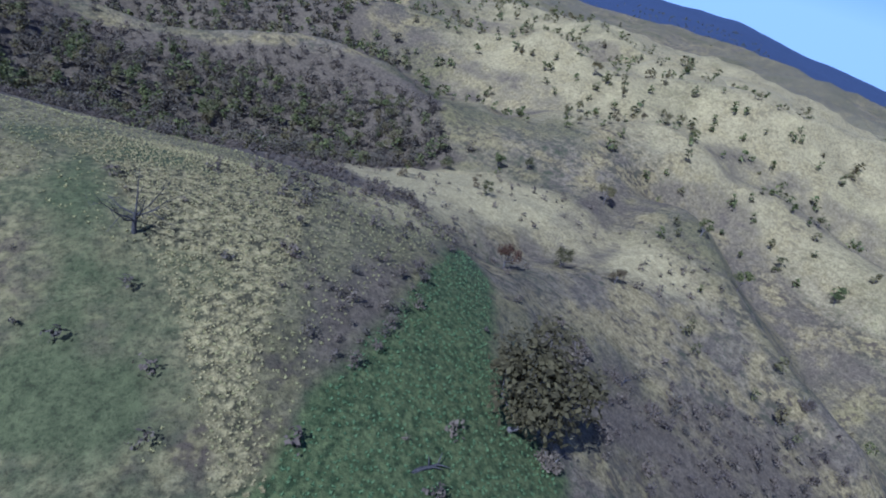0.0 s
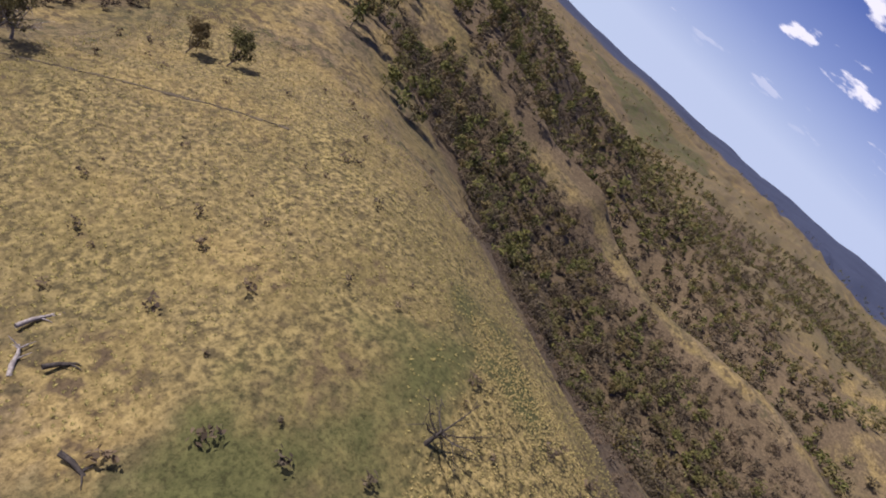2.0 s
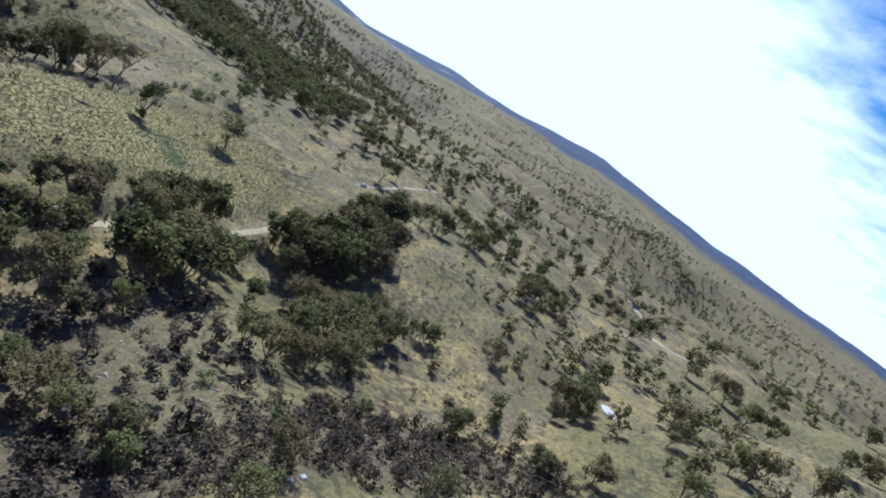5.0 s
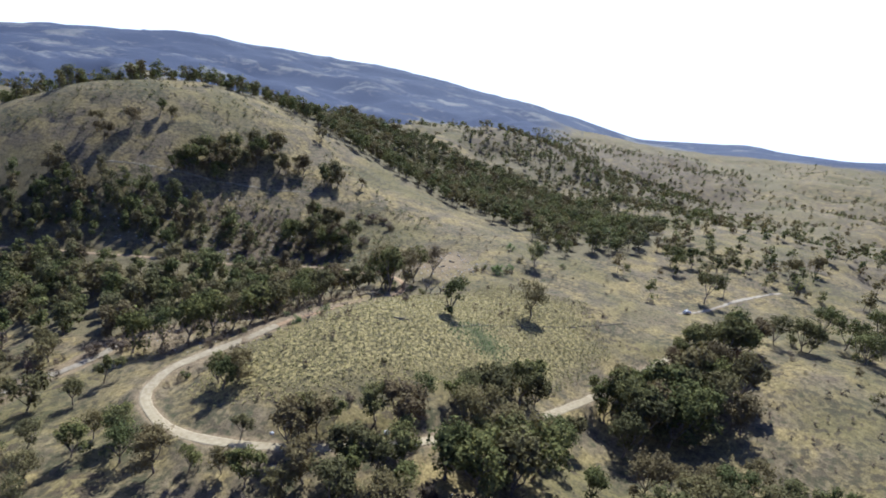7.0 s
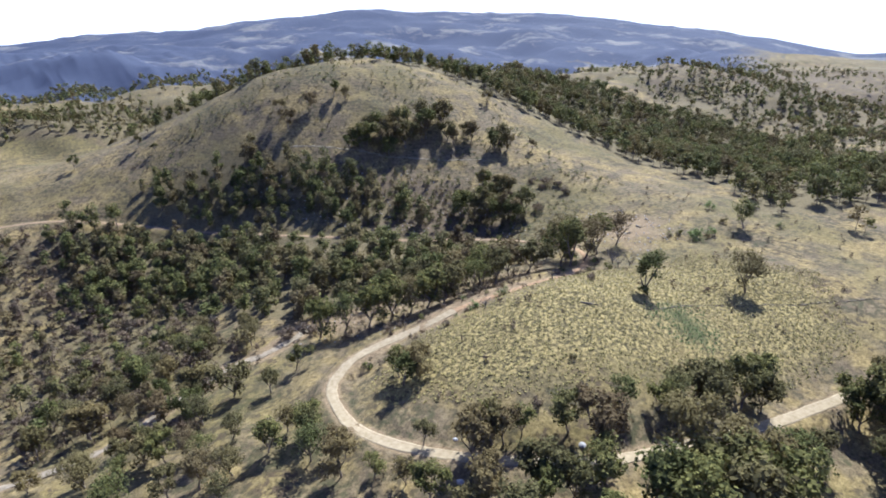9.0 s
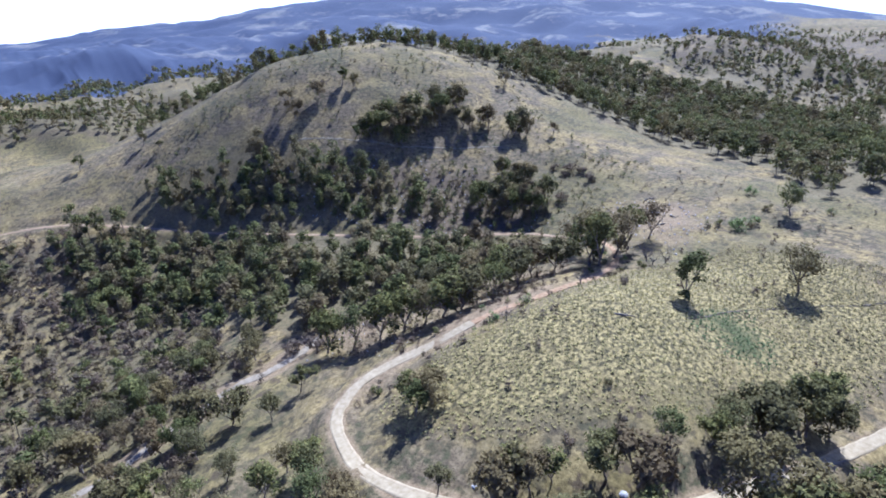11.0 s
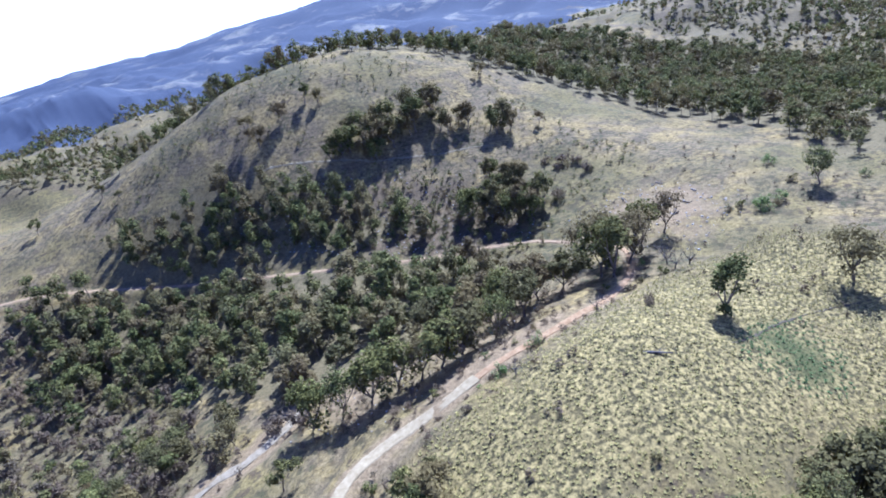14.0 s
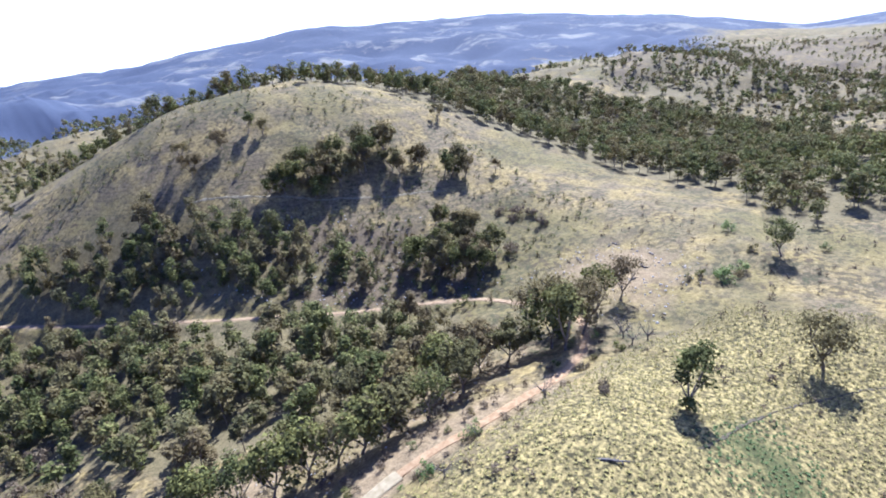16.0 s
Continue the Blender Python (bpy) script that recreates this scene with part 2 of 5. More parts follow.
pale_track = mottled("pale_track", (0.27, 0.215, 0.135), (0.52, 0.44, 0.31), 1.6, 0.95, 0.08)
worn_track = mottled("worn_track", (0.22, 0.175, 0.11), (0.4, 0.33, 0.225), 1.6, 0.95, 0.08)
hill_earth = mottled("hill_earth", (0.17, 0.14, 0.085), (0.31, 0.255, 0.16), 1.2, 0.95, 0.05)
trail_earth = mottled("trail_earth", (0.07, 0.056, 0.036), (0.15, 0.12, 0.078), 1.2, 0.95, 0.05)
pale_rock = mottled("pale_rock", (0.3, 0.28, 0.26), (0.62, 0.6, 0.56), 0.5, 0.9, 0.05)
straw_tuft = tuft_material("straw_tuft", (0.155, 0.13, 0.045), (0.44, 0.365, 0.125))
gold_tuft = tuft_material("gold_tuft", (0.19, 0.145, 0.055), (0.47, 0.37, 0.14))
green_tuft = tuft_material("green_tuft", (0.04, 0.068, 0.02), (0.17, 0.22, 0.075))
white_paint = mottled("white_car_paint", (0.72, 0.72, 0.71), (0.82, 0.82, 0.81), 1.0, 0.3)
tyre_rubber = mottled("tyre_rubber", (0.015, 0.015, 0.015), (0.04, 0.04, 0.04), 0.1, 0.8)
rim_metal = mottled("rim_metal", (0.4, 0.4, 0.41), (0.55, 0.55, 0.56), 0.1, 0.35)
dark_glass, _n, _l, _b = material("dark_glass", 0.05)
_b.inputs["Base Color"].default_value = (0.01, 0.012, 0.014, 1)
_b.inputs["Specular IOR Level"].default_value = 0.5
water, _n, _l, _b = material("dam_water", 0.06)
# the water's paleness is its clay base colour
_b.inputs["Base Color"].default_value = (0.62, 0.57, 0.52, 1)
_b.inputs["Specular IOR Level"].default_value = 0.5
bump(_n, _l, _b, noise_node(_n, _l, 0.5), 0.15, 0.03)

# ---- the shape of the land ----
def lattice(i, j, seed):
    n = (i.astype(np.int64) * 374761393 + j.astype(np.int64) * 668265263 + seed * 974711) & 0x7fffffff
    n = ((n ^ (n >> 13)) * 1274126177) & 0x7fffffff
    return ((n ^ (n >> 16)) & 0xffff) / 32767.5 - 1.0


def value_noise(x, y, seed):
    i, j = np.floor(x), np.floor(y)
    u, v = x - i, y - j
    u, v = u * u * (3 - 2 * u), v * v * (3 - 2 * v)
    a, b = lattice(i, j, seed), lattice(i + 1, j, seed)
    c, d = lattice(i, j + 1, seed), lattice(i + 1, j + 1, seed)
    return (a * (1 - u) + b * u) * (1 - v) + (c * (1 - u) + d * u) * v


def rolling(x, y, size, seed, octaves=4):
    total, gain = 0.0, 1.0
    for o in range(octaves):
        total = total + gain * value_noise(x / size + 17.3 * o, y / size - 9.1 * o, seed + o)
        size, gain = size * 0.47, gain * 0.47
    return total


# knolls and hollows: x, y, reach, height
NEAR_RIDGE = (
    (70, 95, 60, 8.0), (20, 80, 50, 19.7), (-20, 85, 45, 8.6), (-50, 110, 45, 23.3), (-95, 115, 45, 6.0),
    (-140, 130, 50, 9.4), (-190, 170, 60, 27.2), (-250, 215, 80, -5.0), (-60, 60, 40, -2.8), (-100, 55, 40, 6.0),
    (-130, 75, 40, -6.2), (-85, 20, 35, -5.0), (-110, 35, 35, 11.5), (-150, 40, 45, 4.0), (-200, 70, 60, -4.1),
    (-220, 130, 60, -12.6), (-320, 150, 90, 5.5), (-270, 50, 60, 14.1),
)
NORTH_VALLEY = (
    (0, 190, 60, -6.1), (60, 240, 70, -3.6), (140, 190, 70, 12.9), (-80, 210, 70, 16.4), (-140, 270, 90, 5.5),
    (110, 310, 70, 11.1), (230, 190, 90, 9.2), (20, 310, 60, 11.0), (160, 480, 140, 21.8), (-20, 400, 90, -16.0),
    (320, 300, 140, 25.6), (-280, 380, 140, 67.0),
)
SOUTH_SLOPE = (
    (-120, -90, 50, 8.9), (-175, -65, 45, 11.2), (-235, -55, 50, 4.4), (-320, 0, 70, -3.8), (-210, -15, 40, -13.7),
    (-170, -110, 45, -3.2), (-220, -130, 50, -0.3), (-110, -150, 55, -0.7), (-250, -200, 55, -10.8), (-190, -260, 60, 2.2),
    (-310, -100, 60, 9.1), (-340, -210, 60, 7.7),
)
MAIN_HILL = (
    (-320, -310, 70, 5.9), (-260, -380, 70, 36.0), (-380, -420, 80, 32.4), (-140, -480, 90, 12.9), (-30, -430, 90, 8.5),
    (-60, -280, 80, -9.8), (10, -180, 90, -22.4), (-450, -180, 90, 2.4), (-580, -250, 130, -24.0), (-70, -40, 60, -4.8),
    (0, 0, 60, 31.1), (-560, -20, 140, 24.0), (-550, -480, 150, 33.5), (-200, -680, 160, 25.3), (120, -420, 160, -44.7),
)
FOLDS = (
    (-150, -40, 35, 4.2), (-195, -85, 35, 11.2), (-250, -90, 40, 0.3), (60, 160, 40, -1.9), (110, 110, 50, 5.2),
    (160, 260, 60, -9.6), (330, 160, 110, 1.7), (420, 330, 150, 29.0), (40, 150, 40, 9.1), (-100, 330, 70, -6.6),
    (-200, 250, 70, -2.2), (-40, -110, 60, 4.8), (-330, -380, 60, 11.1), (-210, -400, 60, 17.9), (-420, -300, 70, 14.8),
    (-130, -300, 60, -16.5), (-150, -575, 55, -30.0), (-230, -610, 60, -24.0), (-60, -540, 45, -12.0), (-140, -735, 60, -20.0),
)


def smoothstep(a, b, x):
    t = np.clip((x - a) / (b - a + 0.0), 0, 1)
    return t * t * (3 - 2 * t)


# crests and troughs along lines: points, height, half width
SPURS = (
    (((-60, 300), (-5, 288), (70, 278), (112, 228)), 8, 17),
    (((-90, 350), (20, 335), (100, 318), (160, 255)), -15, 26),
    (((-80, 400), (40, 388), (130, 362), (205, 300)), 11, 22),
    (((-100, 450), (60, 440), (180, 410), (260, 330)), -16, 28),
    (((-140, 228), (-30, 214), (30, 204), (75, 190), (130, 168)), -8, 24),
    (((176, 140), (160, 93), (157, 45)), 5, 12),
    (((208, 150), (198, 90), (190, 30)), -16, 22),
    (((70, 104), (110, 118), (150, 150), (190, 160)), -7, 13),
    (((250, 180), (300, 120), (360, 80)), -14, 24),
    (((240, 260), (300, 210), (380, 170)), 9, 24),
    (((-210, 330), (-120, 300), (-60, 300)), 9, 22),
)
# heights of the skyline by bearing
SKYLINE = ((0, -60), (30, -110), (42, 0), (54, -20), (66, 80), (84, 50), (100, -20), (120, 0), (139, 30), (155, 65), (170, 105), (187, 30), (196, -50), (206, 80), (222, 190), (236, 205), (248, 120), (260, 10), (275, -120), (320, -40), (360, -60))
FAR_KNOLLS = ((-320, -1380, 115, 50), (-120, -1500, 200, 14), (-1010, -470, 110, 20), (-1250, -250, 200, -35), (-900, -480, 110, 22), (-700, -900, 160, 30))


def along(points, x, y):
    """Distance to a line of straight pieces."""
    best = np.full(np.shape(x), 1e9)
    for (ax, ay), (bx, by) in zip(points, points[1:]):
        ux, uy = bx - ax, by - ay
        t = np.clip(((x - ax) * ux + (y - ay) * uy) / (ux * ux + uy * uy), 0, 1)
        best = np.minimum(best, np.hypot(x - ax - t * ux, y - ay - t * uy))
    return best


def height(x, y):
    x, y = np.asarray(x, float), np.asarray(y, float)
    z = np.full(np.broadcast(x, y).shape, -15.0)
    for group in (NEAR_RIDGE, NORTH_VALLEY, SOUTH_SLOPE, MAIN_HILL, FOLDS):
        for cx, cy, reach, h in group:
            z = z + h * np.exp(-((x - cx) ** 2 + (y - cy) ** 2) / (2 * (reach * 0.95) ** 2))
    wx, wy = x + 7 * rolling(x, y, 45, 91, 2), y + 7 * rolling(x, y, 45, 95, 2)
    for points, h, wide in SPURS:
        z = z + h * np.exp(-np.abs(along(points, wx, wy) / wide) ** 1.5)
    for cx, cy, reach, h in FAR_KNOLLS:
        z = z + h * np.exp(-((x - cx) ** 2 + (y - cy) ** 2) / (2 * reach ** 2))
    out = np.hypot(x + 150, y + 60)
    far = smoothstep(350, 900, out)
    north = smoothstep(0, 120, y - 230 + 0.4 * np.abs(x)) + smoothstep(140, 260, x)
    rough = np.clip(np.maximum(smoothstep(330, 520, out), north), 0, 1)
    z = z + far * (rolling(x, y, 420, 11) * 30 + 4) + rolling(x, y, 38, 5, 3) * 0.9 * (1 + far)
    z = z + rough * 16 * (0.42 - np.abs(rolling(wx, wy, 120, 23, 3))) + 1.1 * (0.3 - np.abs(rolling(wx, wy, 26, 29, 2)))
    south = np.degrees(np.arctan2(y, x)) % 360
    south = smoothstep(192, 212, south) * smoothstep(318, 300, south)
    wide = smoothstep(900, 1600, out) * south
    z = z + wide * 55 * (0.3 - np.abs(rolling(x + 60 * rolling(x, y, 300, 41, 2), y, 520, 43, 4)))
    # the plains and ranges that close the view
    turn = np.degrees(np.arctan2(y, x)) % 360
    bearings, levels = np.array(SKYLINE).T
    rim = np.interp(turn, bearings, levels) + 9 * rolling(turn, turn * 0, 7, 31, 3)
    ring = smoothstep(1500, 3900, out)
    z = z * (1 - ring) + (rim + rolling(x, y, 600, 77) * 18 + 30 * south * (0.3 - np.abs(rolling(x, y, 420, 47, 4)))) * ring
    return z


# ---- roads, as lines on the plan ----
LOWER_ROAD = ((-262, -148), (-256, -128), (-236, -112), (-215, -105), (-200, -105), (-187, -106), (-172, -109), (-154, -111), (-141, -113), (-129, -112), (-119, -105), (-115, -94), (-114, -83), (-117, -71), (-124, -58), (-134, -46), (-150, -35), (-180, -28), (-216, -21), (-243, -13), (-275, -4))
UPPER_ROAD = ((10, -402), (-25, -398), (-56, -390), (-87, -374), (-120, -343), (-145, -315), (-165, -289), (-183, -260), (-201, -236), (-222, -215), (-242, -197), (-257, -175), (-262, -148))
OLD_TRACK = ((-140, -161), (-130, -158), (-119, -156), (-108, -157), (-97, -154), (-86, -152), (-76, -148), (-60, -146), (-40, -150))
CAR_TRACK = ((-336, -15), (-341, -12), (-355, -6), (-371, -1), (-395, 6), (-430, 22))


def curve_through(points, step):
    """A smooth line through the points, in even steps."""
    p = np.array(points, float)
    p = np.vstack([2 * p[0] - p[1], p, 2 * p[-1] - p[-2]])
    line = []
    for k in range(1, len(p) - 2):
        for t in np.linspace(0, 1, 24, endpoint=False):
            a, b, c, d = p[k - 1:k + 3]
            line.append(0.5 * (2 * b + (c - a) * t + (2 * a - 5 * b + 4 * c - d) * t * t + (3 * b - a - 3 * c + d) * t ** 3))
    line = np.array(line + [p[-2]])
    run = np.concatenate([[0], np.cumsum(np.hypot(*np.diff(line, axis=0).T))])
    s = np.arange(0, run[-1], step)
    return np.stack([np.interp(s, run, line[:, 0]), np.interp(s, run, line[:, 1])], 1)


def graded_line(points, step=2.0, window=15):
    line = curve_through(points, step)
    z = height(line[:, 0], line[:, 1])
    pad = np.concatenate([np.full(window, z[0]), z, np.full(window, z[-1])])
    z = np.convolve(pad, np.ones(2 * window + 1) / (2 * window + 1), 'valid')
    return np.column_stack([line, z])


ROADS = [(graded_line(LOWER_ROAD), 1.95), (graded_line(UPPER_ROAD), 1.5), (graded_line(OLD_TRACK), 1.4), (graded_line(CAR_TRACK, 2.0, 6), 1.3)]
DAM = (-225.0, 130.0, 4.5)


def nearest(line, x, y):
    """Distance to a line and the line's height at the nearest place."""
    best, level = np.full(x.shape, 1e9), np.zeros(x.shape)
    for px, py, pz in line:
        d = np.hypot(x - px, y - py)
        near = d < best
        best, level = np.where(near, d, best), np.where(near, pz, level)
    return best, level


def road_distance(x, y):
    """How far from the nearest road's edge, where that is under 30 m."""
    x, y = np.asarray(x, float), np.asarray(y, float)
    result = np.full(x.shape, 30.0)
    for line, half in ROADS:
        box = (x > line[:, 0].min() - 30) & (x < line[:, 0].max() + 30) & (y > line[:, 1].min() - 30) & (y < line[:, 1].max() + 30)
        if box.any():
            d, _ = nearest(line, x[box], y[box])
            result[box] = np.minimum(result[box], d - half)
    return result


def land(x, y):
    """The height of the ground, with the roads and the dam cut into it."""
    x, y = np.asarray(x, float), np.asarray(y, float)
    shape = np.broadcast(x, y).shape
    x, y = np.broadcast_to(x, shape).ravel(), np.broadcast_to(y, shape).ravel()
    z = height(x, y)
    for line, half in ROADS[::-1]:
        box = (x > line[:, 0].min() - 15) & (x < line[:, 0].max() + 15) & (y > line[:, 1].min() - 15) & (y < line[:, 1].max() + 15)
        if box.any():
            d, level = nearest(line, x[box], y[box])
            keep = smoothstep(half + 0.8, half + 5.5, d)
            z[box] = z[box] * keep + level * (1 - keep)
    d = np.hypot(x - DAM[0], (y - DAM[1]) * 1.2)
    keep = smoothstep(DAM[2], DAM[2] + 4, d)
    floor = height(np.array([DAM[0]]), np.array([DAM[1]]))[0] - 0.6
    z = z * keep + (floor - 0.5 * (1 - smoothstep(DAM[2] - 2, DAM[2], d))) * (1 - keep)
    return z.reshape(shape)

# ---- the ground, one sheet to the horizon ----
def steps(low, high, fine, reach):
    """Even steps of fine between low and high, then growing steps out to reach."""
    inner = list(np.arange(low, high + fine, fine))
    a, s = inner[-1], fine
    while a < reach:
        s = min(s * 1.06, 60)
        a += s
        inner.append(a)
    b, s = inner[0], fine
    while b > -reach:
        s = min(s * 1.06, 60)
        b -= s
        inner.insert(0, b)
    return np.array(inner)


def fast_mesh(name, co, faces, mats, index=None, smooth=False):
    """A mesh from arrays; faces all have the same number of corners."""
    faces = np.asarray(faces, np.int32)
    k = faces.shape[1]
    me = bpy.data.meshes.new(name)
    me.vertices.add(len(co))
    me.vertices.foreach_set("co", np.ascontiguousarray(co, np.float32).ravel())
    me.loops.add(faces.size)
    me.loops.foreach_set("vertex_index", faces.ravel())
    me.polygons.add(len(faces))
    me.polygons.foreach_set("loop_start", np.arange(0, faces.size, k, dtype=np.int32))
    if smooth:
        me.polygons.foreach_set("use_smooth", np.ones(len(faces), bool))
    for m in mats:
        me.materials.append(m)
    if index is not None:
        me.polygons.foreach_set("material_index", np.asarray(index, np.int32))
    me.update(calc_edges=True)
    return me


def inside(poly, x, y):
    """Which of the places lie in the polygon."""
    p = np.array(poly, float)
    res = np.zeros(np.shape(x), bool)
    for (x0, y0), (x1, y1) in zip(p, np.roll(p, -1, 0)):
        if y0 != y1:
            res ^= ((y0 > y) != (y1 > y)) & (x < (x1 - x0) * (y - y0) / (y1 - y0) + x0)
    return res


def patch(poly, x, y, soft):
    """1 well inside the polygon, 0.5 at its edge, 0 outside."""
    p = np.array(poly, float)
    d = np.full(np.shape(x), 1e9)
    for a, b in zip(p, np.roll(p, -1, 0)):
        ab = b - a
        t = np.clip(((x - a[0]) * ab[0] + (y - a[1]) * ab[1]) / (ab @ ab), 0, 1)
        d = np.minimum(d, np.hypot(x - a[0] - t * ab[0], y - a[1] - t * ab[1]))
    d = np.where(inside(poly, x, y), d, -d)
    return smoothstep(-soft, soft, d)


# what covers the ground, as outlines on the plan
TUSSOCK_BAND = ((4, 30), (3, 44), (-1, 60), (-8, 82), (-18, 94), (-2, 106), (14, 98), (20, 80), (13, 60), (9, 46), (9, 32))
DULL_HOLLOW = ((-13, 91), (-7, 83), (-2, 71), (0, 60), (3, 50), (4, 42), (4, 30), (-22, 32), (-21, 50), (-19, 62), (-20, 78))
GOLD_SPUR = ((24, 112), (30, 131), (61, 200), (92, 197), (127, 165), (153, 132), (156, 99), (148, 84), (111, 94), (92, 114), (79, 115), (52, 84), (36, 82), (26, 92))
WEST_THICKET = ((-140, -30), (-160, -5), (-136, 22), (-102, 27), (-80, 19), (-74, 8), (-100, -15))
HILL_SCRUB = ((-165, -318), (-180, -329), (-247, -285), (-285, -245), (-292, -215), (-270, -175), (-252, -178), (-216, -223), (-180, -289))
RILL = ((-112, 56), (-100, 68), (-93, 76), (-87, 83), (-78, 90), (-68, 95))
GREEN_WEDGE = ((4, 30), (23, 53), (40, 72), (57, 92), (56, 76), (44, 55), (50, 36), (30, 22))
GREEN_HOLLOW = ((-30, 70), (-19, 80), (-11, 70), (0, 60), (2, 45), (-7, 34), (-20, 42), (-28, 55))
GREEN_BROW = ((-28, 96), (-12, 104), (2, 96), (4, 86), (-10, 84), (-22, 88))
FAR_PASTURE = ((-260, 1120), (-150, 1300), (-220, 1600), (-600, 1800), (-820, 1850), (-560, 1500), (-400, 1280))
BROWN_SCRUB = ((12, 46), (17, 60), (26, 70), (42, 78), (34, 62), (20, 48))
RIDGE_SCRUB = ((-45, 132), (-10, 126), (22, 112), (44, 104), (60, 112), (40, 136), (0, 152), (-50, 168))
EAST_SCRUB = ((62, 70), (110, 60), (150, 50), (140, 20), (90, 15), (60, 40))
NORTH_WOOD = ((-150, 190), (-90, 175), (-30, 165), (20, 158), (60, 170), (100, 190), (96, 222), (60, 250), (0, 262), (-70, 265), (-150, 255))
NORTH_WOOD_FAR = ((-240, 285), (-120, 275), (-60, 306), (0, 306), (60, 300), (110, 300), (90, 350), (70, 440), (30, 560), (-120, 640), (-300, 560), (-290, 420))
NORTH_WOOD_BEYOND = ((10, 570), (130, 560), (270, 720), (330, 1000), (170, 1180), (-60, 1060), (-80, 760))
NORTH_WOOD_NEAR = ((-70, 262), (0, 254), (60, 244), (100, 216), (112, 240), (80, 268), (0, 280), (-60, 290))
GULLY = ((-70, 8), (-82, 20), (-91, 31), (-108, 42), (-115, 57), (-140, 84), (-137, 103), (-166, 104), (-164, 70), (-148, 42), (-124, 28), (-104, 17), (-96, 4))
WOOD_UPPER = ((-123, -346), (-131, -369), (-180, -350), (-211, -301), (-236, -266), (-240, -232), (-204, -248), (-169, -284))
WOOD_LOWER = ((-87, -366), (-162, -283), (-222, -207), (-248, -172), (-208, -146), (-165, -160), (-140, -172), (-125, -208), (-106, -252), (-80, -306))
SCRUB_SLOPE = ((-10, -392), (-87, -366), (-106, -252), (-122, -154), (-60, -152), (-20, -200))
FOREST = ((-373, -361), (-400, -330), (-425, -256), (-424, -192), (-408, -135), (-360, -96), (-390, -80), (-440, -62), (-520, -66), (-620, -125), (-720, -262), (-680, -400), (-590, -510), (-497, -440))
CREST_WOOD = ((-150, -430), (-241, -412), (-300, -392), (-365, -392), (-400, -360), (-430, -380), (-400, -450), (-300, -470), (-200, -500))
WEST_SCRUB = ((-133, -15), (-172, 0), (-160, 24), (-134, 34), (-107, 39), (-88, 12), (-100, -12))
WATTLE = ((-296, 50), (-350, 100), (-301, 150), (-215, 127), (-185, 105), (-160, 78), (-194, 63), (-255, 73))
DARK_PATCH = ((-232, -62), (-226, -50), (-212, -44), (-202, -50), (-200, -62), (-212, -70))
ROAD_BANK = ((-236, -128), (-205, -118), (-150, -120), (-133, -138), (-138, -174), (-165, -162), (-208, -150))
TRACK_EARTH = ((-146, -168), (-142, -154), (-120, -149), (-98, -147), (-70, -141), (-70, -153), (-98, -162), (-122, -165))
CLEARED_SPUR = ((-150, -430), (-60, -410), (40, -440), (60, -540), (0, -635), (-120, -600))
SPUR_WOOD = ((40, -660), (-20, -645), (-75, -640), (-140, -615), (-180, -560), (-235, -590), (-210, -690), (-60, -770), (60, -760))
WEST_HILLS = ((-640, -120), (-740, -262), (-700, -410), (-1000, -640), (-1500, -700), (-1900, -420), (-1700, -150), (-1200, -40), (-800, -40))
WEST_FAR = ((-460, 0), (-430, 240), (-330, 400), (-650, 900), (-1500, 850), (-1700, -20), (-900, -30))
SADDLE_EARTH = ((-262, -105), (-280, -100), (-311, -118), (-318, -140), (-300, -160), (-280, -165), (-262, -140))
CUT_BANK = ((-210, -100), (-140, -106), (-125, -102), (-122, -112), (-150, -122), (-205, -120))

RIDGE_GRASS = ((8, 36), (22, 58), (40, 78), (60, 100), (40, 112), (0, 122), (-45, 132), (-100, 140), (-140, 120), (-126, 92), (-98, 50), (-70, 34), (-40, 36), (-10, 40))
PADDOCK_GRASS = ((-140, -62), (-124, -84), (-126, -98), (-150, -104), (-200, -98), (-240, -100), (-280, -90), (-300, -50), (-260, -22), (-215, -28), (-170, -48))

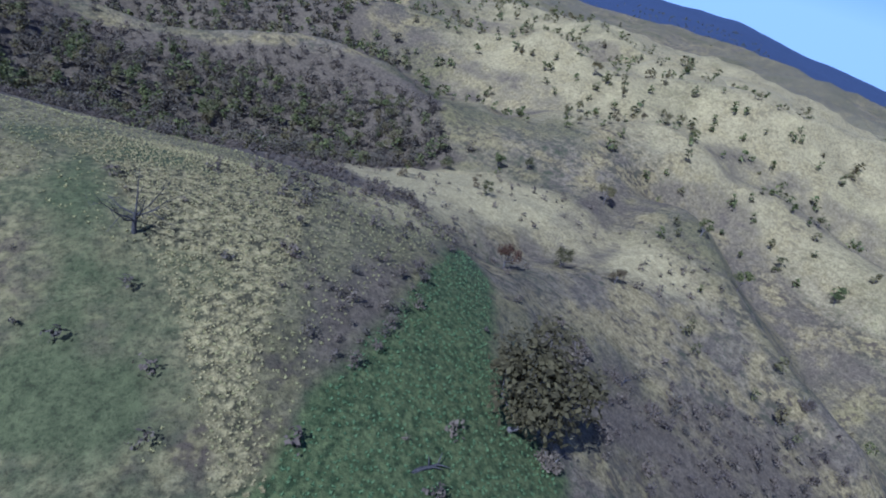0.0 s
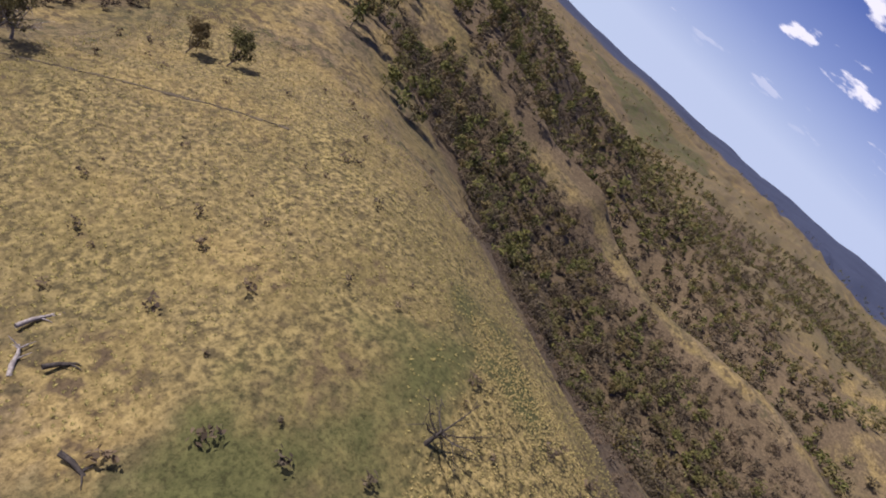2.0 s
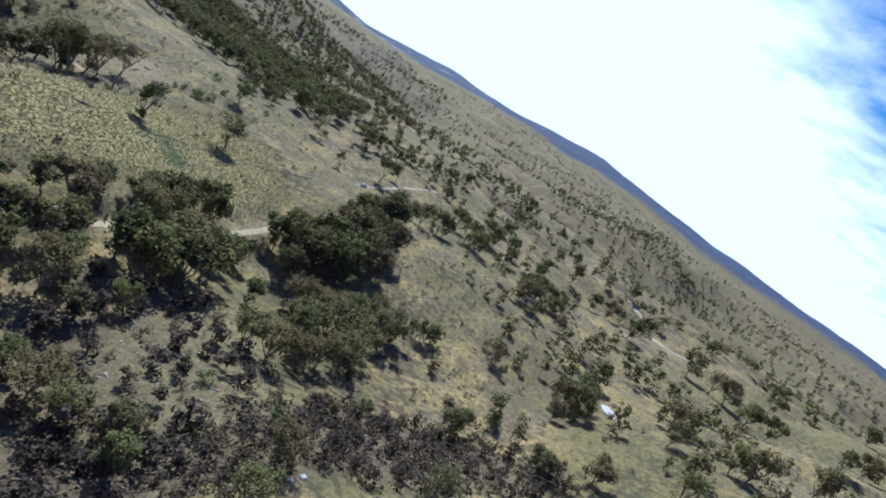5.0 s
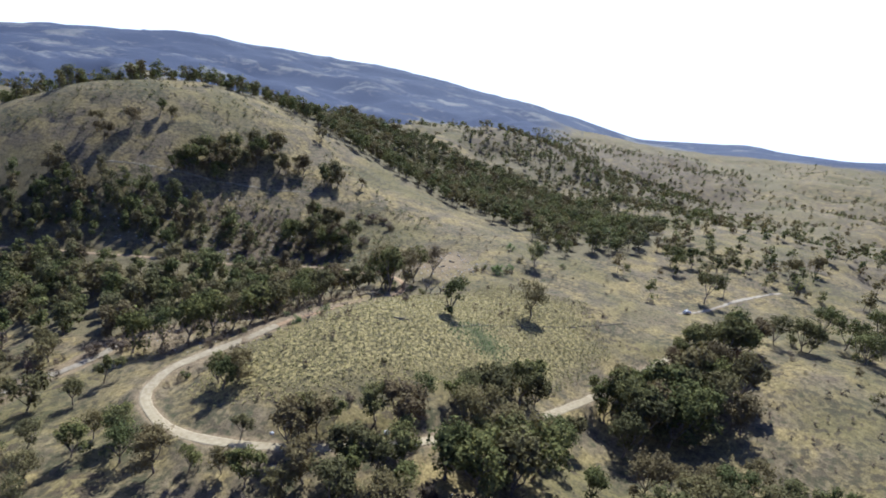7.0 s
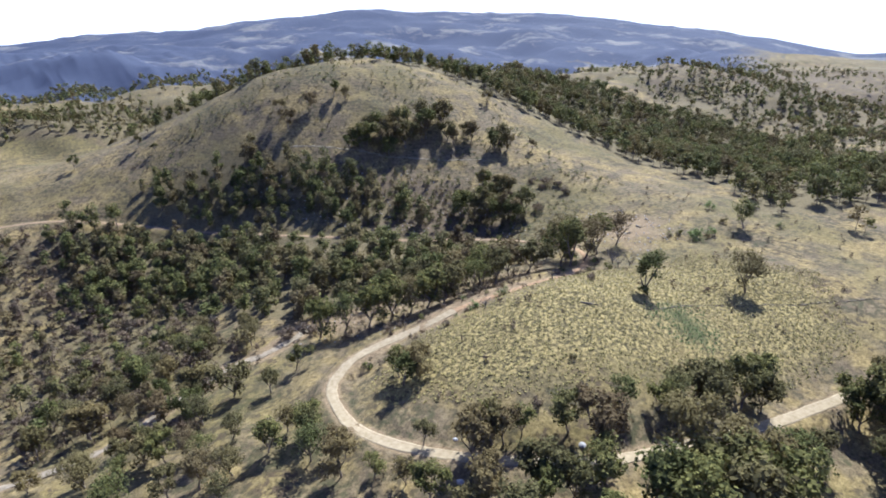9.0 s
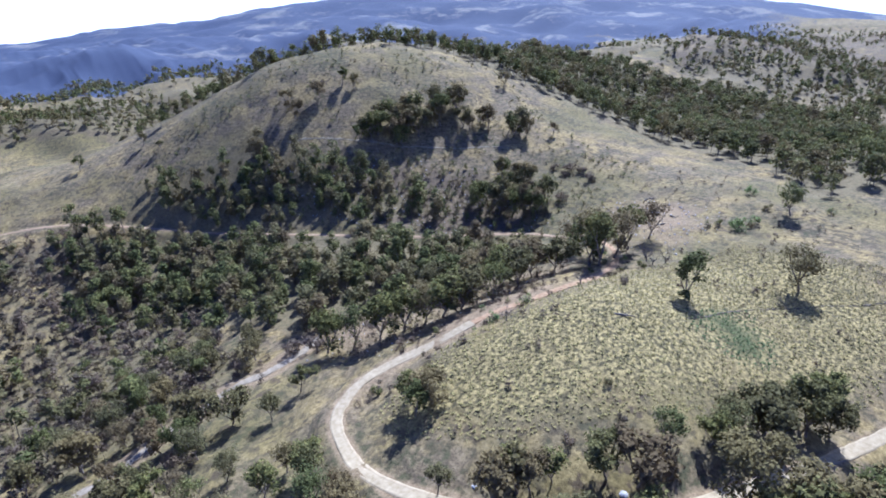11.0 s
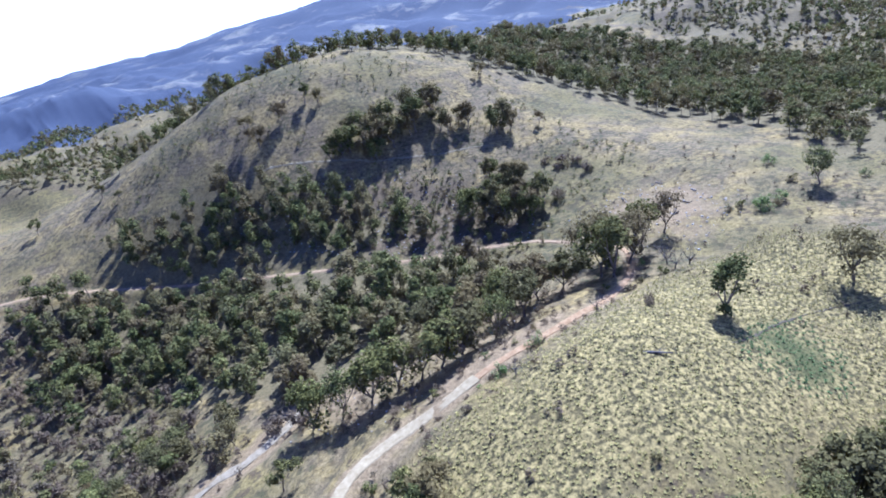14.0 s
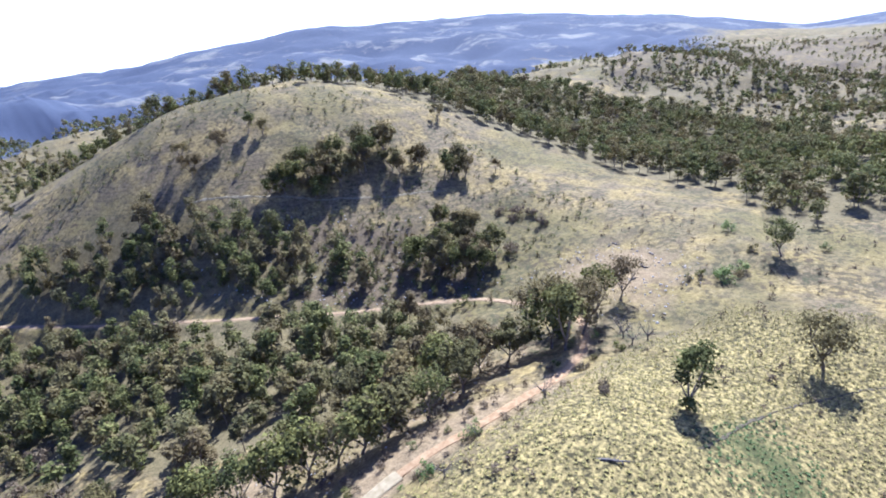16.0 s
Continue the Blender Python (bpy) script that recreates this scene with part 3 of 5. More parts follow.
gx, gy = steps(-420, 240, 2.2, 4600), steps(-470, 340, 2.2, 4600)
mx, my = np.meshgrid(gx, gy)
nx, ny = len(gx), len(gy)
corner = (np.arange(ny - 1)[:, None] * nx + np.arange(nx - 1)).ravel()
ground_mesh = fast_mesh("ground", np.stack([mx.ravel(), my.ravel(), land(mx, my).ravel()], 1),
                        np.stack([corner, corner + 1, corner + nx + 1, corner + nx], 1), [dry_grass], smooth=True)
vx, vy = mx.ravel(), my.ravel()
from_home = np.hypot(vx + 150, vy + 60)
covers = {
    "green": [(GREEN_WEDGE, 6, 0.9), (FAR_PASTURE, 50, 1.0)],
    "scrub": [(BROWN_SCRUB, 6, 0.5), (RIDGE_SCRUB, 10, 0.6), (EAST_SCRUB, 18, 0.5), (HILL_SCRUB, 14, 0.5), (WATTLE, 20, 0.35), (WEST_THICKET, 9, 0.45), (NORTH_WOOD_NEAR, 8, 0.8), (NORTH_WOOD, 14, 1.0), (NORTH_WOOD_FAR, 30, 1.0), (NORTH_WOOD_BEYOND, 60, 0.9), (GULLY, 6, 0.5), (WEST_HILLS, 60, 0.42), (WEST_FAR, 90, 0.36), (SPUR_WOOD, 20, 1.0)],
    "litter": [(WOOD_UPPER, 12, 0.8), (WOOD_LOWER, 10, 0.9), (SCRUB_SLOPE, 14, 0.48), (FOREST, 20, 1.0), (CREST_WOOD, 12, 0.7), (WATTLE, 20, 0.35), (WEST_SCRUB, 16, 0.5), (SPUR_WOOD, 20, 0.9)],
    "dull": [(DULL_HOLLOW, 15, 0.42), (GREEN_BROW, 7, 0.4), (DARK_PATCH, 9, 0.3)],
    "gold": [(GOLD_SPUR, 20, 0.6), (CLEARED_SPUR, 25, 0.34)],
    "sward": [(PADDOCK_GRASS, 14, 0.6), (RIDGE_GRASS, 16, 0.46), (TUSSOCK_BAND, 4, 0.8)],
    "bare": [(SADDLE_EARTH, 18, 0.42), (CUT_BANK, 8, 0.45), (ROAD_BANK, 10, 0.34), (TRACK_EARTH, 7, 0.5)],
}
for name, outlines in covers.items():
    value = np.zeros(len(vx))
    for outline, soft, weight in outlines:
        o = np.array(outline)
        near = (vx > o[:, 0].min() - 60) & (vx < o[:, 0].max() + 60) & (vy > o[:, 1].min() - 60) & (vy < o[:, 1].max() + 60)
        value[near] = np.maximum(value[near], weight * patch(outline, vx[near], vy[near], soft))
    if name == "gold":
        value = np.maximum(value, 0.5 * smoothstep(140, 240, np.hypot(vx - 20, vy - 60)) * smoothstep(-5, 15, np.degrees(np.arctan2(vy, vx))) * smoothstep(80, 60, np.degrees(np.arctan2(vy, vx))) * smoothstep(1500, 900, np.hypot(vx, vy)))
    if name == "bare":
        value = np.maximum(value, 0.6 * (1 - smoothstep(-1.0, 2.0, road_distance(vx, vy))))
    if name == "scrub":
        troughs = sum(np.exp(-(along(points, vx, vy) / (wide * 0.8)) ** 2) for points, h, wide in SPURS[1:5:2] + SPURS[6:9]) + 0.45 * smoothstep(260, 330, vy) * smoothstep(180, 80, vx)
        value = np.maximum(value, np.clip(troughs, 0, 0.36) * (1 - 0.9 * np.exp(-(along(SPURS[0][0], vx, vy) / 13) ** 2)) * smoothstep(120, 170, vy + vx * 0.5))
    if name == "litter":
        value = np.maximum(value, smoothstep(-0.3, 0.3, rolling(vx, vy, 200, 51, 4)) * smoothstep(430, 650, from_home) * 0.5) * (1 - patch(FAR_PASTURE, vx, vy, 60))
    ground_mesh.attributes.new(name, 'FLOAT', 'POINT').data.foreach_set("value", value.astype(np.float32))
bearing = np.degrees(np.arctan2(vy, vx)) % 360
# where the ground takes the ranges' painted blue haze
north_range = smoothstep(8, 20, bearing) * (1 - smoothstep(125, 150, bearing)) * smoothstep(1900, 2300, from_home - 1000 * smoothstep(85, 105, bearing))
hazy_range = np.maximum(north_range, smoothstep(750, 1300, from_home) * smoothstep(-0.7, -0.25, rolling(vx, vy, 420, 63, 4)) * smoothstep(190, 215, bearing) * smoothstep(310, 285, bearing))
hazy_range = np.maximum(hazy_range, np.maximum(smoothstep(1500, 2300, from_home) * smoothstep(192, 212, bearing) * smoothstep(318, 300, bearing), smoothstep(2300, 3300, from_home)) * 0.9)
hazy_range = np.maximum(hazy_range, smoothstep(450, 340, np.hypot(vx + 270, vy + 1230)))
ground_mesh.attributes.new("range", 'FLOAT', 'POINT').data.foreach_set("value", hazy_range.astype(np.float32))
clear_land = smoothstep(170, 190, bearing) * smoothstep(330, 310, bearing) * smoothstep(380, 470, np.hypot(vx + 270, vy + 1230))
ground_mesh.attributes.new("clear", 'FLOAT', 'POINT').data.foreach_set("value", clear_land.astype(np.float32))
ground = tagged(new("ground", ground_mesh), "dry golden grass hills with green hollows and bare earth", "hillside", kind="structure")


def ribbon(name, line, half, mat, label, seed, drape=False):
    """A road surface with an uneven edge and a low crown, lying in its cutting."""
    rng = np.random.RandomState(seed)
    way = np.gradient(line[:, :2], axis=0)
    way /= np.hypot(*way.T)[:, None]
    side = np.stack([-way[:, 1], way[:, 0]], 1)
    across = np.array([-1, -0.92, -0.62, -0.5, -0.34, 0, 0.34, 0.5, 0.62, 0.92, 1])
    rut = np.array([-0.22, 0.02, 0.02, -0.005, 0.02, 0.04, 0.02, -0.005, 0.02, 0.02, -0.22])
    ragged = 0.35 if mat in (pale_track, worn_track) or drape else 0.12
    wide = half * (0.85 + ragged * rolling(np.arange(len(line)) * 2.0, np.zeros(len(line)), 12, seed, 4))
    co = []
    for k, a in enumerate(across):
        jag = rng.uniform(-1.4, 1.4, len(line)) * ragged if abs(a) > 0.8 else 0
        p = line[:, :2] + side * (wide * a + jag)[:, None]
        level = land(p[:, 0], p[:, 1]) + 0.05 if drape else line[:, 2] + 0.1
        co.append(np.column_stack([p, level + rut[k]]))
    co = np.stack(co, 1)
    n, w = len(line), len(across)
    i = (np.arange(n - 1)[:, None] * w + np.arange(w - 1)).ravel()
    me = fast_mesh(name, co.reshape(-1, 3), np.stack([i, i + 1, i + w + 1, i + w], 1), [mat], smooth=True)
    return tagged(new(name, me), label, "road", kind="structure")


bend = int(np.argmin(np.hypot(ROADS[0][0][:, 0] + 166, ROADS[0][0][:, 1] + 110)))
ribbon("road", ROADS[0][0][bend:], ROADS[0][1], dirt_road, "pale unsealed dirt road curving round the spur", 3)
ribbon("road_cutting", ROADS[0][0][:bend + 1], 1.35, orange_earth, "narrow orange earth road sunk between weedy banks", 11)
ribbon("road_upper", ROADS[1][0], ROADS[1][1], red_track, "orange dirt road benched into the wooded hillside", 4)
ribbon("track_old", ROADS[2][0], ROADS[2][1], worn_track, "pale disused earth track below the road", 5)
ribbon("track_paddock", ROADS[3][0], ROADS[3][1], pale_track, "faint wheel track across the dry paddock", 6)
def trail(name, points, half, mat, label, seed):
    return ribbon(name, graded_line(points, 1.5, 1) if half < 1 else graded_line(points, 2.0, 3), half, mat, label, seed, True)


trail("trail_hill", ((-205, -330), (-218, -321), (-232, -309), (-255, -289), (-281, -272), (-314, -249)), 0.55, hill_earth, "narrow stock trail cut along the hillside", 7)
trail("trail_paddock", ((-205, -66), (-234, -62), (-255, -54), (-270, -43), (-292, -27)), 0.3, trail_earth, "thin worn stock trail across the paddock", 8)
trail("track_west", ((-451, 187), (-416, 203), (-391, 215), (-378, 232)), 1.6, pale_track, "pale wheel track on the western pasture", 9)
trail("gully_channel", RILL, 0.4, trail_earth, "narrow eroded channel running down the grassy ridge", 10)

# ---- trees and shrubs ----
def tube(points, radii, sides=6):
    """A tapering limb along points."""
    pts = [Vector(p) for p in points]
    co, faces = [], []
    for k, p in enumerate(pts):
        way = (pts[min(k + 1, len(pts) - 1)] - pts[max(k - 1, 0)]).normalized()
        u = way.orthogonal().normalized()
        v = way.cross(u)
        for s in range(sides):
            a = 2 * math.pi * s / sides
            co.append(p + (u * math.cos(a) + v * math.sin(a)) * radii[k])
    for k in range(len(pts) - 1):
        for s in range(sides):
            a, b = k * sides + s, k * sides + (s + 1) % sides
            faces.append((a, b, b + sides, a + sides))
    return np.array(co), np.array(faces)


def sprays(centres, sizes, rng, outward):
    """Leaf sprays: one kite-shaped, slightly folded leaf mass at each place, loosely facing outward."""
    n = len(centres)
    face = outward * 0.65 + rng.normal(size=(n, 3)) * 0.45 + np.array([0, 0, 0.75])
    u = np.cross(face, rng.normal(size=(n, 3)))
    u /= np.linalg.norm(u, axis=1)[:, None]
    v = np.cross(face, u)
    v /= np.linalg.norm(v, axis=1)[:, None]
    s = sizes[:, None]
    w = rng.uniform(0.35, 0.75, (n, 1))
    mid = rng.uniform(-0.25, 0.35, (n, 1))
    co = np.stack([centres - u * s, centres + (v * w + u * mid) * s, centres + u * s, centres + (-v * w + u * mid * 0.6) * s], 1)
    co += rng.normal(size=co.shape) * (s * 0.12)[:, None]
    return co.reshape(-1, 3), np.arange(4 * n).reshape(n, 4)


def joined(pieces):
    co, faces, start = [], [], 0
    for c, f in pieces:
        co.append(c)
        faces.append(f + start)
        start += len(c)
    return np.vstack(co), np.vstack(faces)


def part(name, geometry, mat, parent, label="", smooth=False):
    ob = new(name, fast_mesh(name, geometry[0], geometry[1], [mat], smooth=smooth))
    ob.parent = parent
    return tagged(ob, label)


def gum_tree(seed, spread=0.32, bare=0.36, leaves=900, leaf=gum_leaf, lobes=9, bark=gum_bark, name="gum_tree", fork=4, thin=1.0):
    """A ten metre tree: a leaning trunk that forks into limbs, each with its own masses of leaf."""
    rng = np.random.RandomState(seed)
    tree = new(name)
    H = 10.0
    lean = rng.uniform(-0.6, 0.6, 2)
    top = np.array([lean[0], lean[1], H * bare])
    trunk = [np.array([0, 0, -0.7]), np.array([0.02, 0, 0.3]), top * 0.5 + rng.normal(size=3) * 0.12, top]
    part("trunk", tube(trunk, (0.3, 0.24, 0.19, 0.16), 8), bark, tree, smooth=True)
    tips = []
    for k in range(fork):
        a = 2 * math.pi * (k + rng.uniform(-0.3, 0.3)) / fork
        out = H * spread * rng.uniform(0.45, 0.9)
        end = np.array([lean[0] + math.cos(a) * out, lean[1] + math.sin(a) * out, H * rng.uniform(0.62, 0.9)])
        bend = top * 0.45 + end * 0.55 + np.array([math.cos(a), math.sin(a), -0.7]) * 0.5 + rng.normal(size=3) * 0.2
        limb = joined([tube([top * 0.96, bend, end], (0.14, 0.09, 0.035), 6),
                       tube([bend, bend * 0.4 + end * 0.6 + rng.normal(size=3) * 0.9], (0.07, 0.02), 5)])
        part("limb", limb, bark, tree, smooth=True)
        tips += [end, bend * 0.3 + end * 0.7 + rng.normal(size=3) * 0.7]
    tips.append(np.array([lean[0] * 1.2, lean[1] * 1.2, H * 0.88]))
    while len(tips) < lobes:
        a, r = rng.uniform(0, 6.28), H * spread * math.sqrt(rng.uniform(0, 1)) * 0.85
        tips.append(np.array([lean[0] + math.cos(a) * r, lean[1] + math.sin(a) * r, H * rng.uniform(bare + 0.04, 0.88)]))
    places, sizes, ways = [], [], []
    for k, tip in enumerate(tips):
        m = int(1.9 * leaves / len(tips) * rng.uniform(0.6, 1.4))
        d = rng.normal(size=(m, 3))
        d *= (rng.uniform(0, 1, (m, 1)) ** 0.4) / np.linalg.norm(d, axis=1)[:, None]
        big = rng.uniform(0.65, 1.25)
        reach = H * spread * np.array([0.52, 0.52, 0.42]) * big
        places.append(tip + d * reach * (1 + 0.35 * np.sin(d * 5 + k)))
        ways.append(d)
        sizes.append(rng.uniform(0.17, 0.36, m) * thin)
    part("crown", sprays(np.vstack(places), np.concatenate(sizes), rng, np.vstack(ways)), leaf, tree)
    return tree


def dead_tree(seed, bark=dead_wood):
    """A leafless, many-branched tree."""
    rng = np.random.RandomState(seed)
    tree = new("dead_tree")
    part("trunk", tube([(0, 0, -0.6), (0.1, 0, 1.2), (0.3, 0.2, 2.4)], (0.32, 0.24, 0.18), 7), bark, tree, smooth=True)
    for k in range(7):
        a = 6.28 * (k + rng.uniform(-0.3, 0.3)) / 7
        base = Vector((0.3, 0.2, rng.uniform(1.4, 2.4)))
        end = Vector((math.cos(a) * rng.uniform(2.2, 3.8), math.sin(a) * rng.uniform(2.2, 3.8), rng.uniform(3.5, 6.5)))
        mid = base.lerp(end, 0.5) + Vector((0, 0, -0.4))
        pieces = [tube([base, mid, end], (0.13, 0.085, 0.02), 5)]
        for _ in range(7):
            s = mid.lerp(end, rng.uniform(-0.3, 0.95))
            e = s + Vector(rng.normal(size=3)) * 0.75 + Vector((math.cos(a), math.sin(a), 0.7)) * 0.6
            pieces.append(tube([s, e], (0.045, 0.012), 4))
            for _ in range(2):
                f = s.lerp(e, rng.uniform(0.4, 1))
                pieces.append(tube([f, f + Vector(rng.normal(size=3)) * 0.5], (0.02, 0.008), 3))
        part("branch", joined(pieces), bark, tree, smooth=True)
    return tree


def shrub(seed, leaf=gum_leaf, leaves=380, squat=0.8, name="shrub"):
    """A low many-stemmed bush, five metres high."""
    rng = np.random.RandomState(seed)
    bush = new(name)
    for k in range(4):
        a = 6.28 * k / 4 + rng.uniform(-0.5, 0.5)
        end = (math.cos(a) * 1.5, math.sin(a) * 1.5, 3.0 + rng.uniform(-0.6, 0.6))
        part("stem", tube([(0, 0, -0.5), (end[0] * 0.4, end[1] * 0.4, 1.2), end], (0.11, 0.08, 0.03), 5), gum_bark, bush)
    places, ways = [], []
    for _ in range(7):
        a, r = rng.uniform(0, 6.28), 2.0 * math.sqrt(rng.uniform(0, 1))
        tip = np.array([math.cos(a) * r, math.sin(a) * r, rng.uniform(1.2, 4.0) * squat])
        d = rng.normal(size=(leaves // 7, 3))
        d *= (rng.uniform(0, 1, (len(d), 1)) ** 0.4) / np.linalg.norm(d, axis=1)[:, None]
        places.append(tip + d * rng.uniform(0.8, 1.4))
        ways.append(d)
    places = np.vstack(places)
    places[:, 2] = np.maximum(places[:, 2], 0.15)
    part("crown", sprays(places, rng.uniform(0.16, 0.36, len(places)), rng, np.vstack(ways)), leaf, bush)
    return bush


KINDS = {
    "gum": [lambda: gum_tree(11, 0.33, 0.26, 1000), lambda: gum_tree(12, 0.3, 0.28, 900), lambda: gum_tree(13, 0.37, 0.22, 1100, lobes=11),
            lambda: gum_tree(14, 0.31, 0.3, 850, lobes=9), lambda: gum_tree(15, 0.27, 0.24, 850, lobes=10, fork=3), lambda: gum_tree(16, 0.35, 0.26, 950, lobes=10, fork=5)],
    "clump": [lambda: gum_tree(21, 0.36, 0.16, 1000, lobes=13, thin=1.3), lambda: gum_tree(22, 0.33, 0.14, 950, lobes=13, fork=5, thin=1.3), lambda: gum_tree(23, 0.38, 0.18, 1000, lobes=14, thin=1.3)],
    "dusky": [lambda: gum_tree(24, 0.36, 0.12, 1350, valley_leaf, lobes=14), lambda: gum_tree(25, 0.33, 0.14, 1200, valley_leaf, lobes=13), lambda: gum_tree(26, 0.4, 0.12, 1400, valley_leaf, lobes=15, fork=5)],
    "open": [lambda: gum_tree(31, 0.36, 0.2, 1150, lobes=16, thin=0.85, leaf=wood_leaf), lambda: gum_tree(32, 0.35, 0.2, 1000, lobes=15, thin=0.85, leaf=wood_leaf)],
    "autumn": [lambda: gum_tree(41, 0.4, 0.1, 1900, autumn_leaf, 18, name="leafy_tree"), lambda: gum_tree(42, 0.38, 0.22, 1000, autumn_leaf, 10, name="leafy_tree")],
    "young": [lambda: gum_tree(51, 0.27, 0.14, 900, bright_leaf, 12, name="young_tree"), lambda: gum_tree(52, 0.23, 0.1, 800, bright_leaf, 12, name="young_tree"), lambda: gum_tree(53, 0.25, 0.1, 800, gum_leaf, 12, name="young_tree")],
    "shrub": [lambda: shrub(61), lambda: shrub(62, bright_leaf), lambda: shrub(63, wood_leaf, 320)],
    "brown": [lambda: shrub(71, brown_twig, 420, name="bare_shrub"), lambda: shrub(72, brown_twig, 360, 0.65, name="bare_shrub")],
    "dead": [lambda: dead_tree(81), lambda: dead_tree(82, charred_wood), lambda: dead_tree(83, grey_wood)],
}
FIRST = {}
chance = random.Random(5)


def stand(kind, x, y, h, label, group, pick=None):
    """Puts one tree or shrub of a kind, h metres high, on the ground at x, y."""
    which = chance.randrange(len(KINDS[kind])) if pick is None else pick
    full = {"shrub": 5.0, "brown": 5.0, "dead": 6.5}.get(kind, 10.0)
    s = h / full
    m = Matrix.LocRotScale((x, y, float(land(np.array([x]), np.array([y]))[0]) - 0.05),
                           Euler((0, 0, chance.uniform(0, 6.28))), (s * chance.uniform(0.9, 1.12), s * chance.uniform(0.9, 1.12), s))
    key = (kind, which)
    if key not in FIRST:
        ob = KINDS[kind][which]()
        ob.matrix_basis = m
        FIRST[key] = ob
    else:
        old = FIRST[key]
        ob = copy_thing(old, m @ Matrix.Diagonal((1 / old.scale[0], 1 / old.scale[1], 1 / old.scale[2], 1)))
    return tagged(ob, label, "shrub" if kind in ("shrub", "brown") else "tree", group)


PADDOCK_TREES = ((-262, -60, 17), (-219, -74, 15.5), (-367, -9, 17), (-409, -34, 12), (-430, -15, 13), (-324, -90, 14.5), (-345, -243, 9), (-139, -415, 11), (-146, -397, 6), (-101, -428, 11), (-30, -488, 9), (-45, -476, 8))
for k, (x, y, h) in enumerate(PADDOCK_TREES):
    stand("open" if k in (0, 5) else ("young" if k == 1 else "gum"), x, y, h, "lone olive gum tree standing in the dry paddock", "paddock gum trees", {0: 0, 1: 2}.get(k))

ROADSIDE_TREES = ((-245, -139, 13), (-246, -128, 12), (-257, -121, 15), (-271, -121, 12), (-220, -127, 11), (-200, -125, 11), (-187, -124, 10.5), (-177, -128, 11.5), (-170, -129, 12), (-164, -131, 11), (-158, -134, 11.5), (-150, -136, 12), (-143, -141, 11.5), (-136, -146, 12), (-213, -131, 12), (-240, -124, 17), (-230, -114, 16), (-233, -121, 14), (-243, -117, 15), (-190, -138, 13), (-192, -152, 13), (-183, -153, 12.5), (-202, -136, 12))
for k, (x, y, h) in enumerate(ROADSIDE_TREES):
    stand("young" if k in (2, 16) else ("clump" if k % 3 else "open"), x, y, h * 1.35, "olive-green gum tree on the bank below the dirt road", "roadside gum trees")

BEND_TREES = ((-120, -131, 10), (-109, -125, 8.5), (-93, -140, 13), (-86, -153, 10.5), (-131, -106, 4), (-131, -88, 11), (-139, -91, 7.5), (-126, -55, 13), (-133, -53, 10.5), (-121, -66, 7.5), (-149, -41, 14), (-162, -43, 9.5), (-175, -38, 10.5), (-183, -34, 14), (-199, -31, 14.5), (-226, -3, 20), (-236, 5, 21), (-252, 8, 20), (-223, -10, 13), (-284, 13, 19), (-279, 3, 13), (-241, -5, 13), (-303, 13, 18))
for k, (x, y, h) in enumerate(BEND_TREES):
    kind = "clump" if h > 12.5 else ("open" if k in (11, 12, 2) else ("shrub" if h < 6 else "gum"))
    stand(kind, x, y, h, "dark spreading gum tree beside the bend in the road", "gum trees by the bend")
    if h > 9.9 and k > 4:
        for _ in range(2):
            a = chance.uniform(0, 6.28)
            px, py = x + math.cos(a) * h * 0.42, y + math.sin(a) * h * 0.42
            if road_distance(np.array([px]), np.array([py]))[0] > 1.5:
                stand("clump", px, py, h * chance.uniform(0.65, 0.95), "dark spreading gum tree beside the bend in the road", "gum trees by the bend")

KERB_TREES = ((-113, -53, 9), (-121, -44, 11), (-133, -34, 11), (-147, -24, 12), (-163, -17, 11), (-182, -17, 11), (-107, -80, 8), (-106, -92, 9), (-128, -38, 9), (-155, -22, 10), (-198, -14, 11))
for x, y, h in KERB_TREES:
    stand("clump", x, y, h, "spreading olive gum tree below the dirt road", "gum trees by the bend")

SLOPE_TREES = ((-102, -84, 11), (-104, -73, 11), (-96, -94, 9.5), (-87, -94, 9), (-74, -98, 10), (-73, -119, 9.5), (-82, -86, 8), (-108, -66, 7), (-112, -60, 7), (-74, -170, 12), (-64, -158, 11), (-88, -133, 10.5), (-105, -92, 10), (-103, -99, 8), (-51, -160, 11), (-35, -168, 10), (-76, -121, 10), (-101, -134, 12), (-92, -108, 9), (-60, -130, 9), (-48, -140, 8))
for k, (x, y, h) in enumerate(SLOPE_TREES):
    stand("open" if k % 3 == 0 else ("gum" if k % 3 == 1 else "clump"), x, y, h, "grey-green gum tree on the steep scrubby slope", "gum trees on the lower slope")

LOWER_BANK = ((-112, -122), (-100, -112), (-80, -92), (-60, -105), (-50, -140), (-60, -200), (-105, -215), (-125, -185), (-128, -152))
bank_spot = random.Random(14)
for gx_ in range(-128, -48, 9):
    for gy_ in range(-214, -90, 9):
        x, y, pick = gx_ + bank_spot.uniform(-4, 4), gy_ + bank_spot.uniform(-4, 4), bank_spot.random()
        if inside(LOWER_BANK, np.array([x]), np.array([y]))[0] and road_distance(np.array([x]), np.array([y]))[0] > 2 and along(OLD_TRACK, np.array([x]), np.array([y]))[0] > 9 and not (-125 < x < -92 and -150 < y < -115) and pick < 0.8:
            stand("brown" if pick < 0.2 else ("open" if pick < 0.45 else "clump"), x, y, bank_spot.uniform(4, 6.5) if pick < 0.2 else bank_spot.uniform(7, 12),
                  "brown leafless shrub on the steep bank" if pick < 0.2 else "grey-green gum tree on the steep scrubby slope", "gum trees on the lower slope")

